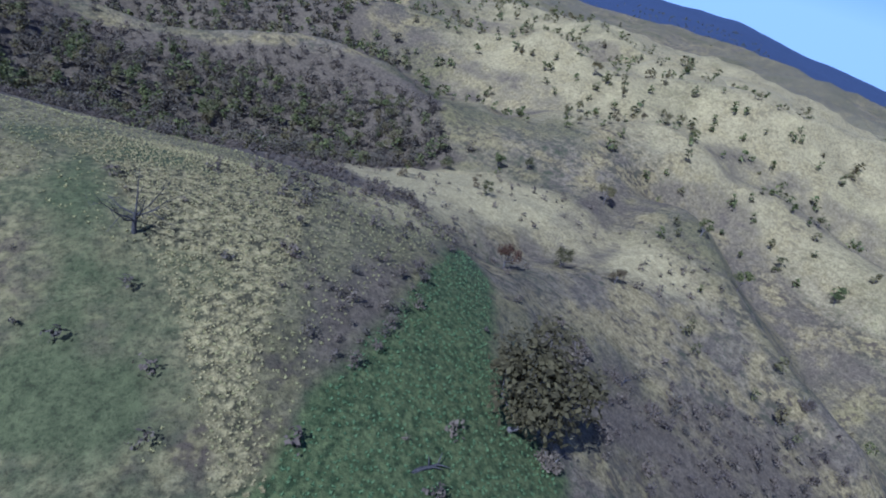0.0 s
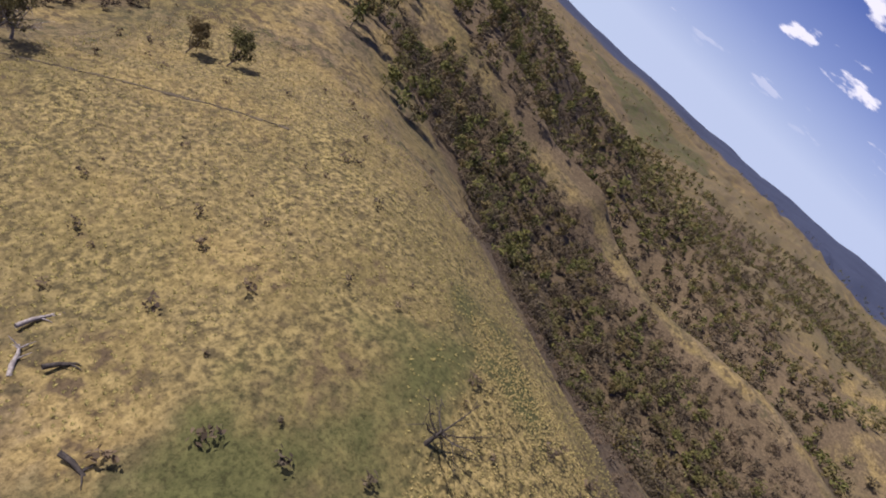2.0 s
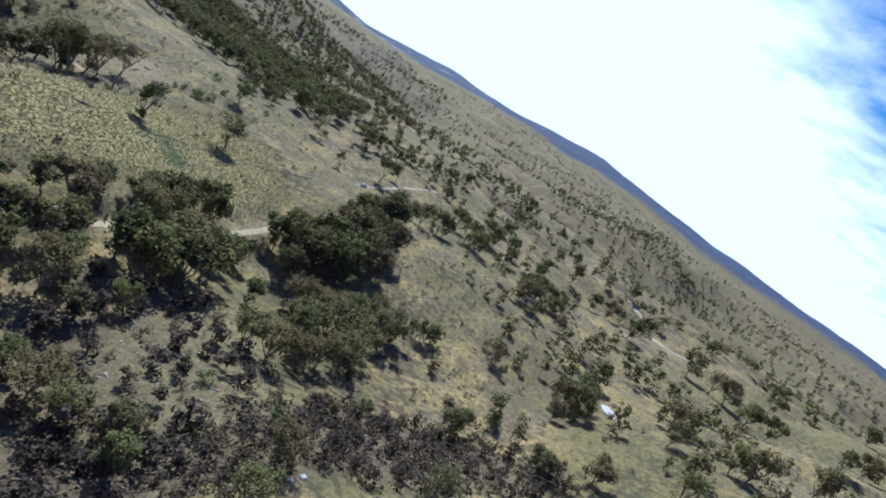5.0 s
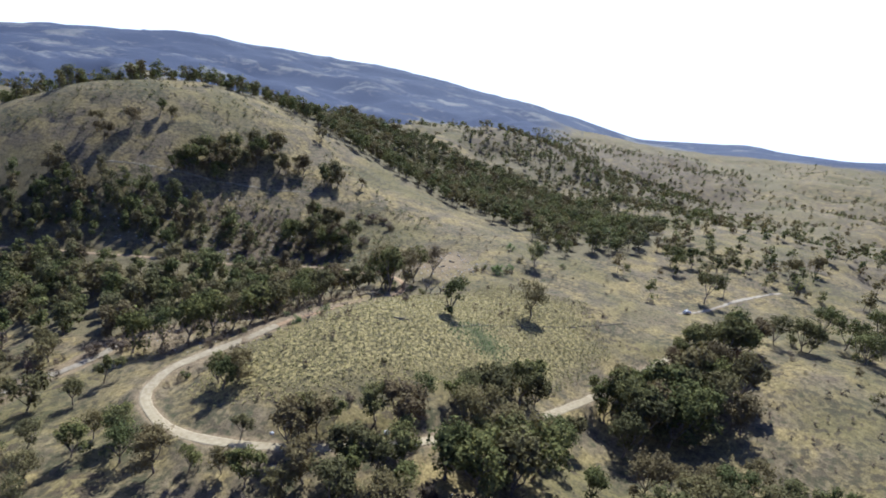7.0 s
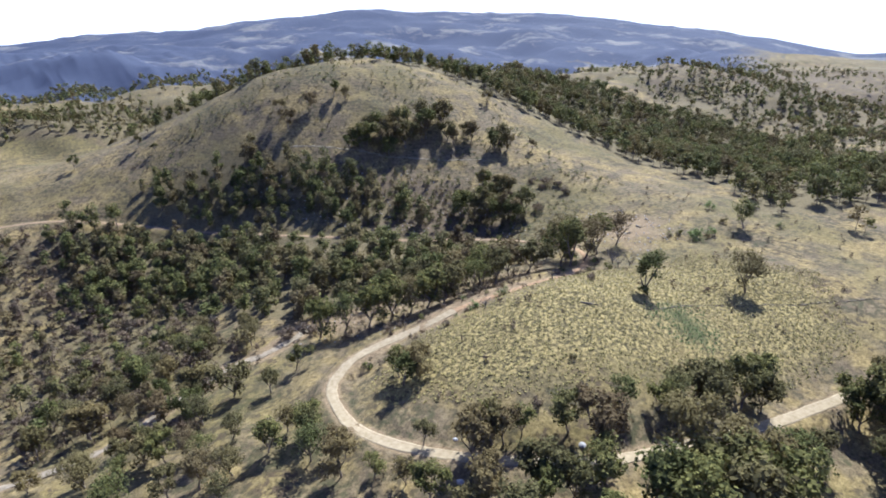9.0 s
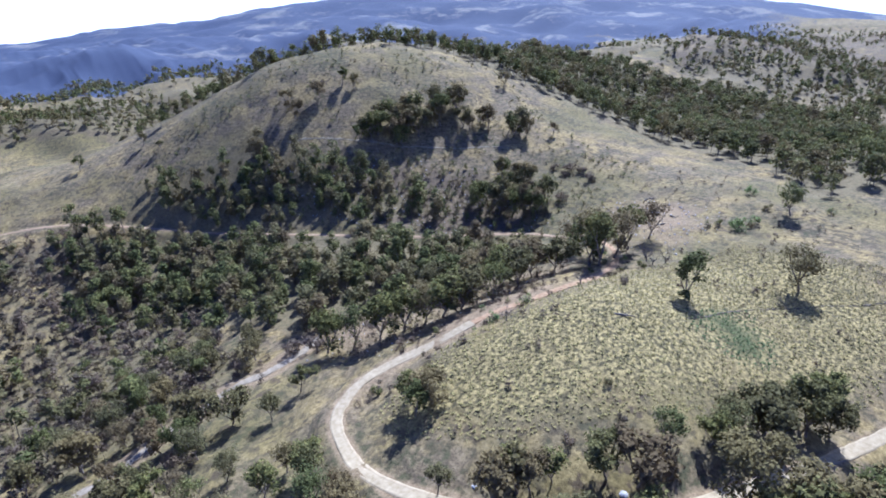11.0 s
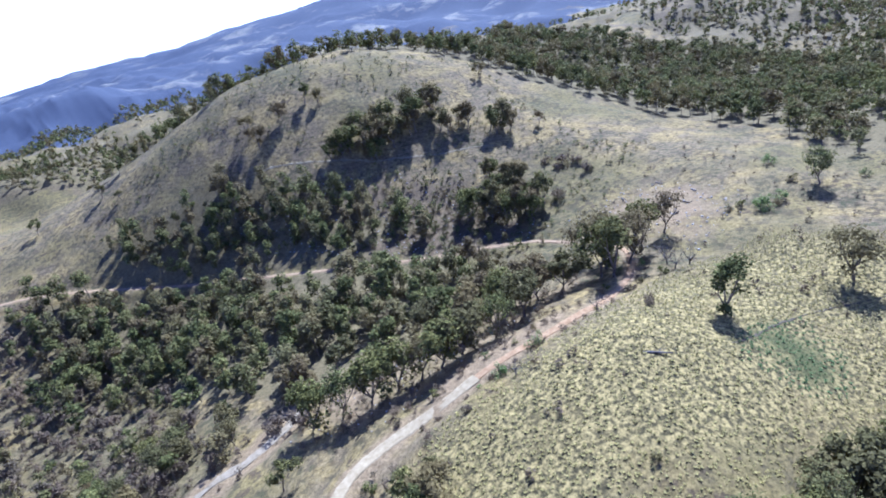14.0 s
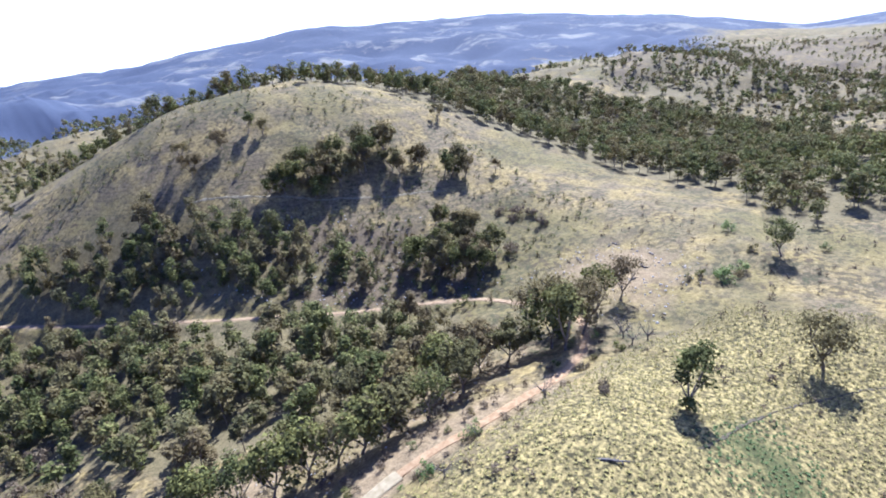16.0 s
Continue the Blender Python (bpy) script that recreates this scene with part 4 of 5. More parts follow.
HILL_TREES = ((-250, -299, 16), (-257, -289, 17), (-272, -287, 18), (-290, -289, 21), (-309, -293, 20), (-262, -304, 15), (-317, -273, 15), (-322, -260, 16), (-332, -258, 16), (-368, -313, 12), (-215, -339, 13), (-215, -351, 11), (-235, -343, 11), (-252, -344, 13), (-261, -214, 17), (-269, -207, 19), (-287, -211, 17), (-275, -193, 18), (-285, -190, 16), (-289, -229, 14), (-278, -300, 17), (-296, -302, 17), (-266, -296, 16), (-276, -215, 16), (-267, -198, 15), (-243, -303, 13), (-301, -280, 15))
for k, (x, y, h) in enumerate(HILL_TREES):
    stand("gum" if k % 2 else "clump", x, y, h, "dark gum tree in a clump on the grassy hill", "gum trees on the hill")
    if k not in (9, 10, 11, 12):
        stand("clump", x + chance.uniform(-7, 7), y + chance.uniform(-7, 7), h * 0.8, "dark gum tree in a clump on the grassy hill", "gum trees on the hill")

SADDLE_SHRUBS = ((-291, -186, 8), (-317, -189, 8), (-338, -113, 6), (-296, -98, 6.5), (-296, -106, 4.5), (-323, -99, 4.6), (-307, -97, 5), (-293, -108, 3.6), (-183, -105, 5.5), (-168, -103, 4.2), (-211, -90, 3.4), (-303, -96, 4), (-340, -80, 4.6), (-146, -55, 3.4), (-159, -52, 3), (-164, -60, 2.8), (-238, -102, 4.2), (-301, -100, 6))
for k, (x, y, h) in enumerate(SADDLE_SHRUBS):
    stand("brown" if k in (0, 1, 10, 13, 14) else "shrub", x, y, h, "low green shrub growing in the dry grass", "paddock shrubs", 1 if k in (3, 6, 17) else None)

WEST_TREES = ((-103, 104, 10.5), (-111, 99, 9.5), (-92, 36, 9), (-113, 64, 11), (-160, 109, 8), (-161, 130, 10.5), (-188, 160, 12.5), (-202, 191, 12.5), (-220, 149, 13), (-158, 95, 7.5), (-378, 183, 14), (-340, 162, 13), (-382, 159, 12), (-396, 151, 12), (-440, 142, 15), (-337, 202, 15), (-322, 209, 14), (-313, 214, 14), (-292, 216, 13), (-289, 227, 12), (-262, 250, 12), (-250, 232, 10))
for k, (x, y, h) in enumerate(WEST_TREES):
    stand("dusky" if k < 2 else ("open" if k in (2, 3, 5, 8, 16) else "clump"), x, y, h * (1.0 if k < 2 else 1.15), "small rounded gum tree on the grazed western slope", "gum trees on the western slope", 1 if k < 2 else None)

DUSKY_TREES = ((-120, -35, 13), (-123, -23, 13), (-108, -26, 12), (-121, -14, 8.3), (-102, -10, 8), (-131, -11, 7.6), (-92, -11, 9), (-122, 16, 4.6), (-123, 10, 4.7), (-131, 40, 6), (-141, 47, 6.6), (-119, 33, 4.4), (-323, 28, 14), (-369, 45, 15), (-334, 61, 14), (-373, 82, 15), (-348, 100, 15), (-245, 126, 14), (-217, 115, 13), (-213, 56, 9), (-204, 45, 7.8), (-166, 73, 9), (-164, -29, 15), (-170, -19, 15), (-100, -30, 10), (-115, -45, 9))
for k, (x, y, h) in enumerate(DUSKY_TREES):
    stand("shrub" if h < 5 else "dusky", x, y, h, "dark bushy tree among brown gully scrub", "trees about the gully")

WEST_CLUMPS = ((-221, 3, 18), (-224, 11, 19), (-232, 16, 19), (-244, 20, 18), (-258, 25, 18), (-210, 1, 15), (-330, 38, 15), (-350, 54, 16), (-375, 67, 16), (-315, 101, 14), (-316, 111, 13), (-149, -16, 16), (-157, -11, 18), (-169, -11, 18), (-145, -23, 15), (-141, -32, 11), (-130, -40, 11), (-133, -25, 10), (-195, 12, 13), (-178, 2, 10), (-201, 28, 12), (-98, 14, 9), (-163, -20, 15), (-186, -13, 13), (-240, 28, 15))
for k, (x, y, h) in enumerate(WEST_CLUMPS):
    stand("clump" if k % 3 == 1 or 10 < k < 17 else "dusky", x, y, h, "dense dark-green gum tree in a shady clump", "gum trees west of the road")

FRONT_TREES = ((-147, 14, 11), (-145, 21, 12), (-164, 23, 15), (-172, 20, 14), (-183, 26, 15), (-192, 22, 14), (-200, 31, 13), (-160, 31, 13), (-168, 36, 12), (-178, 36, 13), (-196, 42, 13), (-188, 33, 14), (-154, 27, 11), (-205, 45, 12), (-212, 106, 12), (-205, 114, 11), (-198, 104, 9), (-213, 36, 10), (-214, 53, 7), (-93, 17, 8), (-100, -3, 10), (-97, 5, 9), (-106, 37, 9), (-160, 69, 10), (-208, 112, 14), (-223, 82, 9), (-297, 95, 13), (-307, 112, 10), (-343, 58, 14), (-330, 41, 13), (-372, 72, 14), (-192, 157, 11), (-200, 141, 11), (-300, 91, 13), (-162, 97, 6.5), (-170, 113, 6))
for x, y, h in FRONT_TREES:
    stand("dusky", x, y, h, "dark gum tree standing above the brown gully", "gum trees west of the road")

for x, y, h in ((-268, 14, 13), (-276, 22, 11), (-312, 92, 12), (-262, 2, 11)):
    stand("autumn", x, y, h, "russet-tinged tree on the dry western slope", "gum trees west of the road")

FAR_WEST_TREES = ((-457, 22, 15), (-487, 35, 14), (-431, -30, 14), (-424, -42, 14), (-580, 100, 14), (-680, 189, 15), (-565, 228, 10), (-290, 300, 13), (-262, 327, 13), (-201, 279, 13), (-180, 305, 13), (-227, 280, 12), (-390, 110, 12), (-420, 80, 12), (-450, 190, 12), (-500, 150, 13), (-520, 90, 12), (-600, 160, 13), (-410, 240, 12), (-460, 270, 13), (-350, 260, 12), (-330, 300, 12), (-640, 110, 13), (-720, 60, 13))
for x, y, h in FAR_WEST_TREES:
    stand("clump", x, y, h, "distant gum tree with its shadow on dry pasture", "gum trees on the far pasture")

NORTH_TREES = ((72, 96, 7), (162, 97, 7.5), (165, 121, 7), (148, 153, 8), (95, 103, 6), (205, 261, 8), (75, 232, 6), (88, 140, 5), (201, 207, 5), (125, 176, 5.5), (114, 179, 6), (98, 57, 4.6), (87, 53, 4.4), (150, 57, 5.2), (72, 64, 5), (48, 38, 4.4), (228, 101, 5.5), (259, 140, 5.5), (249, 147, 5.5), (210, 134, 4.5), (224, 195, 5.5), (108, 95, 5))
for k, (x, y, h) in enumerate(NORTH_TREES):
    stand("autumn" if k in (0, 4) else ("brown" if k in (11, 12, 13, 14, 15) else "gum"), x, y, h, "small dark tree on the dry northern spur", "trees on the northern spur")
stand("autumn", 43.5, 43, 16, "spreading green and russet tree on the spur", "trees on the northern spur", 0)
stand("dead", -4.5, 68, 7.5, "leafless dark grey tree standing on the grassy ridge", "dead trees", 1)
stand("dead", -112, 66, 8, "leafless grey tree at the head of the gully", "dead trees", 0)
stand("dead", -61, 43, 3.4, "short dead sapling in the dry grass", "dead trees", 1)
stand("dead", -60, 34, 3.6, "short dead sapling in the dry grass", "dead trees", 1)

for x, y, h in ((-247, -106, 6), (-243, -101, 5.5), (-248, -99, 5), (-251, -109, 6), (-200, -98, 5), (-169, -98, 4.6), (-183, -103, 4)):
    stand("dead", x, y, h, "bare dead sapling on the bank above the road", "dead trees", 2)
for x, y, h in ((-136, -154, 9), (-130, -160, 7), (-207, -167, 9), (-234, -145, 8), (-316, -215, 7), (-320, -207, 7.5), (-322, -199, 7), (-314, -205, 6), (-208, -88, 3), (-170, -104, 3), (-189, -100, 3), (-222, -103, 3.4), (-155, -100, 2.6)):
    stand("brown", x, y, h, "rounded brown shrub, almost leafless", "brown shrubs")

line = ROADS[0][0]
for k in range(6, bend + 12, 2):
    way = line[k + 1, :2] - line[k - 1, :2]
    off = np.array([-way[1], way[0]]) / np.hypot(*way) * chance.choice((-1, 1, 1)) * chance.uniform(2.6, 4.6)
    stand("brown" if k % 4 else "shrub", line[k, 0] + off[0], line[k, 1] + off[1], chance.uniform(1.4, 3.0), "dry roadside weed bush on the earth bank", "roadside bushes")


# ---- woods that nobody could count ----
def scatter(outline, spacing, seed, keep=0.8, soft=0.0):
    """Places in a polygon, unevenly spread."""
    rng = np.random.RandomState(seed)
    p = np.array(outline, float)
    xs = np.arange(p[:, 0].min() - soft, p[:, 0].max() + soft, spacing)
    ys = np.arange(p[:, 1].min() - soft, p[:, 1].max() + soft, spacing)
    x, y = [v.ravel() for v in np.meshgrid(xs, ys)]
    x, y = x + rng.uniform(-0.6, 0.6, len(x)) * spacing, y + rng.uniform(-0.6, 0.6, len(y)) * spacing
    chance_here = patch(outline, x, y, soft) if soft else inside(outline, x, y)
    ok = rng.uniform(size=len(x)) < keep * chance_here
    x, y = x[ok], y[ok]
    ok = (road_distance(x, y) > 1.2) & (np.hypot(x - DAM[0], y - DAM[1]) > 13)
    return x[ok], y[ok]


def woodland(name, x, y, low, high, sprigs, leaf, label, seed, width=0.3, stem=0.35, grain=0.11, bark=gum_bark):
    """Many trees in one mesh, each with a trunk and three masses of leaf."""
    rng = np.random.RandomState(seed)
    n = len(x)
    h = rng.uniform(low, high, n)
    base = np.column_stack([x, y, land(x, y)])
    lean = rng.normal(size=(n, 2)) * 0.06 * h[:, None]
    ring = np.array([(math.cos(a), math.sin(a)) for a in (0, 2.09, 4.19)])
    foot = base[:, None, :] + np.concatenate([ring * 1.0, np.full((3, 1), 0)], 1)[None] * (h * 0.018)[:, None, None] - np.array([0, 0, 0.6])
    head = base[:, None, :] + np.concatenate([ring * 0.4, np.zeros((3, 1))], 1)[None] * (h * 0.018)[:, None, None]
    head[:, :, :2] += lean[:, None, :]
    head[:, :, 2] += (h * 0.75)[:, None]
    trunk = np.concatenate([foot, head], 1).reshape(-1, 3)
    k = np.arange(n)[:, None] * 6
    tf = np.concatenate([k + np.array(q) for q in ((0, 1, 4, 3), (1, 2, 5, 4), (2, 0, 3, 5))], 0)
    lobes = 6
    turn, reach = rng.uniform(0, 2 * math.pi, (n, lobes)), rng.uniform(0.25, 0.62, (n, lobes)) * width
    lobe = np.stack([np.cos(turn) * reach, np.sin(turn) * reach, rng.uniform(stem + 0.1, 0.82, (n, lobes))], 2)
    lobe[:, 0] *= np.array([0.3, 0.3, 1])
    lobe[:, 0, 2] = 0.85
    swell = rng.uniform(0.42, 0.75, (n, lobes))
    pick = rng.randint(0, lobes, (n, sprigs))
    centre, big = lobe[np.arange(n)[:, None], pick], swell[np.arange(n)[:, None], pick]
    d = rng.normal(size=(n, sprigs, 3))
    d *= (rng.uniform(0, 1, (n, sprigs, 1)) ** 0.35) / np.linalg.norm(d, axis=2)[..., None]
    place = (centre + d * big[..., None] * np.array([width, width, max(0.26, width * 0.7)])) * h[:, None, None]
    place[:, :, :2] += lean[:, None, :]
    place[:, :, 2] = np.maximum(place[:, :, 2], 0.2)
    place += base[:, None, :]
    size = (h * grain)[:, None] * rng.uniform(0.55, 1.15, (n, sprigs))
    lc, lf = sprays(place.reshape(-1, 3), size.ravel(), rng, d.reshape(-1, 3))
    me = fast_mesh(name, np.vstack([trunk, lc]), np.vstack([tf, lf + len(trunk)]), [bark, leaf],
                   np.concatenate([np.zeros(len(tf)), np.ones(len(lf))]))
    tint = rng.uniform(size=n)
    tint = np.concatenate([np.repeat(tint, 6), np.repeat(tint, sprigs * 4)])
    me.attributes.new("tint", 'FLOAT', 'POINT').data.foreach_set("value", tint.astype(np.float32))
    return tagged(new(name, me), label, "trees", kind="stuff")


x, y = scatter(WOOD_UPPER, 7.0, 1, 0.92, 16)
woodland("hillside_wood", x, y, 8, 17, 540, wood_leaf, "olive woodland above the upper road", 2, 0.3, 0.12, 0.049)
x, y = scatter(WOOD_LOWER, 6.7, 3, 0.94, 14)
ok = (x > -168) | (along(UPPER_ROAD, x, y) > 15)
x, y = x[ok], y[ok]
woodland("hillside_wood", x, y, 8, 16.5, 540, wood_leaf, "olive woodland on the steep slope below the upper road", 4, 0.3, 0.1, 0.049)
x, y = scatter(HILL_SCRUB, 4.3, 33, 0.8, 14)
woodland("hill_scrub", x, y, 2, 5.5, 110, wood_leaf, "grey-green shrubs on the hillside above the road", 34, 0.42, 0.06, 0.09)
x, y = scatter(SCRUB_SLOPE, 7.4, 5, 0.85, 16)
cut = np.random.RandomState(8).uniform(size=len(x)) < 0.66
woodland("slope_wood", x[~cut], y[~cut], 5.5, 13.5, 260, wood_leaf, "open grey-green trees on the scrubby slope", 6, 0.32, 0.14, 0.066)
woodland("slope_scrub", x[cut], y[cut], 4, 9, 200, brown_twig, "brown leafless trees among the slope scrub", 28, 0.4, 0.1, 0.075)
x, y = scatter(FOREST, 9.2, 7, 0.95, 6)
woodland("valley_forest", x, y, 10, 17, 210, valley_leaf, "dark closed forest filling the valley", 8, 0.36, 0.22, 0.068)
x, y = scatter(CREST_WOOD, 9.5, 9, 0.8, 14)
woodland("crest_forest", x, y, 9, 16, 220, valley_leaf, "dark gum forest along the hill crest", 10, 0.32, 0.24, 0.066)
x, y = scatter(WATTLE, 12, 11, 0.6, 18)
woodland("wattle_regrowth", x, y, 5, 11.5, 200, gum_leaf, "green wattle regrowth on the slope", 12, 0.34, 0.08, 0.068)
x, y = scatter(WEST_THICKET, 6.5, 35, 0.72, 8)
woodland("gully_thicket", x, y, 3, 8, 120, gully_twig, "dense dark leafless thicket in the gully head", 36, 0.42, 0.05, 0.1, charred_wood)
x, y = scatter(NORTH_WOOD, 4.4, 13, 0.95, 10)
cut = np.random.RandomState(4).uniform(size=len(x)) < 0.38
woodland("valley_scrub", x[~cut], y[~cut], 3.5, 7.5, 130, dark_twig, "leafless brown scrub filling the northern valley", 14, 0.52, 0.08, 0.08, charred_wood)
woodland("valley_wood", x[cut], y[cut], 4.5, 8.5, 150, valley_leaf, "dark green trees among brown scrub", 15, 0.38, 0.12, 0.082)
x, y = scatter(NORTH_WOOD_NEAR, 4.2, 19, 0.85, 6)
ok = along(SPURS[0][0], x, y) > 5.5
woodland("ridge_scrub", x[ok], y[ok], 2, 5, 70, brown_twig, "leafless brown scrub below a golden crest", 20, 0.5, 0.08, 0.1, charred_wood)
x, y = scatter(NORTH_WOOD_FAR, 7.2, 16, 0.92, 25)
cut = np.random.RandomState(6).uniform(size=len(x)) < 0.45
woodland("valley_wood", x[cut], y[cut], 5, 9, 64, valley_leaf, "dark green trees on the far valley side", 18, 0.4, 0.15, 0.11)
x, y = x[~cut], y[~cut]
woodland("valley_scrub", x, y, 4, 9, 64, dark_twig, "leafless brown scrub on the far valley side", 17, 0.46, 0.1, 0.115, charred_wood)
x, y = scatter(NORTH_WOOD_BEYOND, 9.5, 97, 0.85, 40)
cut = np.random.RandomState(98).uniform(size=len(x)) < 0.4
woodland("valley_wood", x[cut], y[cut], 6, 10, 40, valley_leaf, "dark green trees on the valley floor", 99, 0.42, 0.12, 0.14)
woodland("valley_scrub", x[~cut], y[~cut], 5, 9, 40, dark_twig, "leafless brown woodland on the valley floor", 101, 0.46, 0.1, 0.14, charred_wood)
for outline, gap, low, high, seed in ((GULLY, 2.6, 1.6, 4.8, 21), (BROWN_SCRUB, 2.6, 0.8, 2.4, 22), (RIDGE_SCRUB, 3.4, 0.9, 2.8, 23), (EAST_SCRUB, 3.6, 0.8, 3, 24), (CUT_BANK, 3.4, 0.7, 2.4, 25), (ROAD_BANK, 3.2, 0.9, 3.0, 29), (SCRUB_SLOPE, 3.6, 1.0, 3.2, 26), (WEST_SCRUB, 6, 1.4, 3.6, 27)):
    x, y = scatter(outline, gap, seed, 0.75, gap * 1.5)
    woodland("brown_thicket", x, y, low, high, 90, gully_twig if seed == 21 else brown_twig, "low tangled leafless brown thicket", seed + 1, 0.56, 0.03, 0.11, charred_wood)


HILL_FACE = ((-120, -400), (-250, -405), (-380, -340), (-350, -170), (-255, -165), (-150, -300))
SADDLE_FACE = ((-250, -160), (-350, -170), (-400, -110), (-300, -20), (-150, -45), (-125, -95), (-200, -98))
WEST_SLOPE = ((-120, 20), (-300, 30), (-420, 120), (-300, 230), (-180, 200), (-130, 120))
SPUR_BRUSH = ((14, 60), (26, 72), (44, 82), (60, 100), (62, 120), (40, 124), (20, 114), (14, 96))
RIDGE_FACE = ((-140, 130), (-90, 20), (0, 30), (150, 30), (160, 100), (60, 130), (-40, 140))
for outline, gap, seed in ((HILL_FACE, 3.1, 71), (SADDLE_FACE, 6.5, 73), (RIDGE_FACE, 7, 75), (WATTLE, 5, 77), (EAST_SCRUB, 5, 79), (WEST_SLOPE, 6, 81), (GOLD_SPUR, 4, 83), (SPUR_BRUSH, 2.4, 85), (NORTH_WOOD_FAR, 6, 87)):
    x, y = scatter(outline, gap, seed, 0.6, 12)
    ok = rolling(x, y, 30, seed, 3) > np.random.RandomState(seed).uniform(-0.5, 0.7, len(x))
    woodland("low_brush", x[ok], y[ok], 0.6, 2.3, 30, brown_twig if seed not in (77, 71) else wood_leaf, "low brown weeds and brush in the grass", seed + 1, 0.7, 0.05, 0.2, charred_wood)


def wild(low, high, count, seed, threshold, size):
    """Places between two distances from home, gathered into stands by a broad noise."""
    rng = np.random.RandomState(seed)
    a = rng.uniform(0, 2 * math.pi, count)
    r = np.sqrt(rng.uniform(low ** 2, high ** 2, count))
    x, y = -150 + r * np.cos(a), -60 + r * np.sin(a)
    ok = rolling(x, y, size, seed, 3) > rng.uniform(threshold - 0.5, threshold + 0.4, count)
    return x[ok], y[ok]


OPEN_LAND = (((-300, -20), (-270, 70), (-150, 150), (-60, 160), (40, 150), (110, 110), (130, 20), (0, -80), (-60, -160), (-40, -420), (-170, -460), (-430, -340), (-430, -110), (-350, -50)),)
x, y = wild(0, 430, 3400, 41, 0.2, 120)
ok = ~inside(OPEN_LAND[0], x, y) & ~inside(FOREST, x, y) & (road_distance(x, y) > 2)
ok &= (np.hypot(x - DAM[0], y - DAM[1]) > 13) & ~inside(CLEARED_SPUR, x, y)
north = ok & (x > -30) & (y > 40)
ok &= ~north
woodland("scattered_trees", x[ok], y[ok], 6, 13.5, 150, gum_leaf, "small dark trees scattered over the dry hills", 42, 0.35, 0.12, 0.078)
woodland("scattered_trees", x[north], y[north], 2.8, 6.2, 90, gum_leaf, "low dark trees dotted over the northern slopes", 47, 0.38, 0.1, 0.1)
x, y = wild(400, 1100, 19000, 43, 0.0, 220)
ok = ~inside(FOREST, x, y) & ~inside(CLEARED_SPUR, x, y)
north = ok & (x > -30) & (y > 40)
ok &= ~north
woodland("scattered_trees", x[ok], y[ok], 6, 12, 26, valley_leaf, "far dark trees scattered over the dry hills", 44, 0.4, 0.15, 0.19)
woodland("scattered_trees", x[north], y[north], 3.5, 7, 26, valley_leaf, "far low trees dotted over the northern hills", 49, 0.42, 0.12, 0.19)
x, y = scatter(WEST_HILLS, 15, 91, 0.75, 60)
ok = rolling(x, y, 130, 92, 3) > np.random.RandomState(93).uniform(-0.9, 0.7, len(x))
woodland("scattered_trees", x[ok], y[ok], 6, 13, 40, valley_leaf, "dark trees dotted over the greyish western hills", 94, 0.38, 0.15, 0.15)
x, y = scatter(WEST_FAR, 17, 103, 0.8, 80)
ok = rolling(x, y, 110, 104, 3) > np.random.RandomState(105).uniform(-0.9, 0.9, len(x))
woodland("scattered_trees", x[ok], y[ok], 6, 12, 44, gum_leaf, "dark trees dotted over the western pastures", 106, 0.38, 0.15, 0.14)
x, y = scatter(SPUR_WOOD, 6.6, 95, 0.95, 10)
woodland("valley_forest", x, y, 5, 9, 70, valley_leaf, "dark forest behind the cleared spur", 96, 0.36, 0.2, 0.12)
x, y = wild(1100, 2600, 9000, 45, 0.1, 420)
turn = np.degrees(np.arctan2(y, x)) % 360
ok = (turn < 185) | (turn > 325)
x, y = x[ok], y[ok]
woodland("distant_trees", x, y, 6, 9, 9, valley_leaf, "stands of trees on the distant hills", 46, 0.5, 0.0, 0.3)

# ---- tussocks in the near grass ----
def tussocks(name, outlines, spacing, mat, label, seed, low=0.16, high=0.42):
    rng = np.random.RandomState(seed)
    xs, ys = [], []
    for k, outline in enumerate(outlines):
        x, y = scatter(outline, spacing, seed + k, 0.7)
        xs.append(x)
        ys.append(y)
    x, y = np.concatenate(xs), np.concatenate(ys)
    if mat is straw_tuft:
        ok = ~inside(GREEN_HOLLOW, x, y) & (~inside(DULL_HOLLOW, x, y) | (np.sin(x * 12.9 + y * 78.2) > 0.35)) & ~inside(DARK_PATCH, x, y)
        x, y = x[ok], y[ok]
    n = len(x)
    base = np.column_stack([x, y, land(x, y)])
    blades = 8
    r = rng.uniform(low, high, n)[:, None]
    a = rng.uniform(0, 6.28, n)[:, None] + np.arange(blades) * 6.283 / blades + rng.uniform(-0.3, 0.3, (n, blades))
    out = np.stack([np.cos(a), np.sin(a), np.zeros_like(a)], 2)
    side = np.stack([-np.sin(a), np.cos(a), np.zeros_like(a)], 2)
    foot = base[:, None, :] - out * (r * 0.25)[..., None]
    tip = base[:, None, :] + out * (r * rng.uniform(0.6, 1.25, (n, blades)))[..., None] + np.array([0, 0, 1]) * (r * rng.uniform(0.25, 1.0, (n, blades)))[..., None]
    half = side * (r * 0.36)[..., None]
    co = np.stack([foot - half, foot + half, tip], 2).reshape(-1, 3)
    faces = np.arange(len(co)).reshape(-1, 3)
    return tagged(new(name, fast_mesh(name, co, faces, [mat])), label, "grass", kind="stuff")


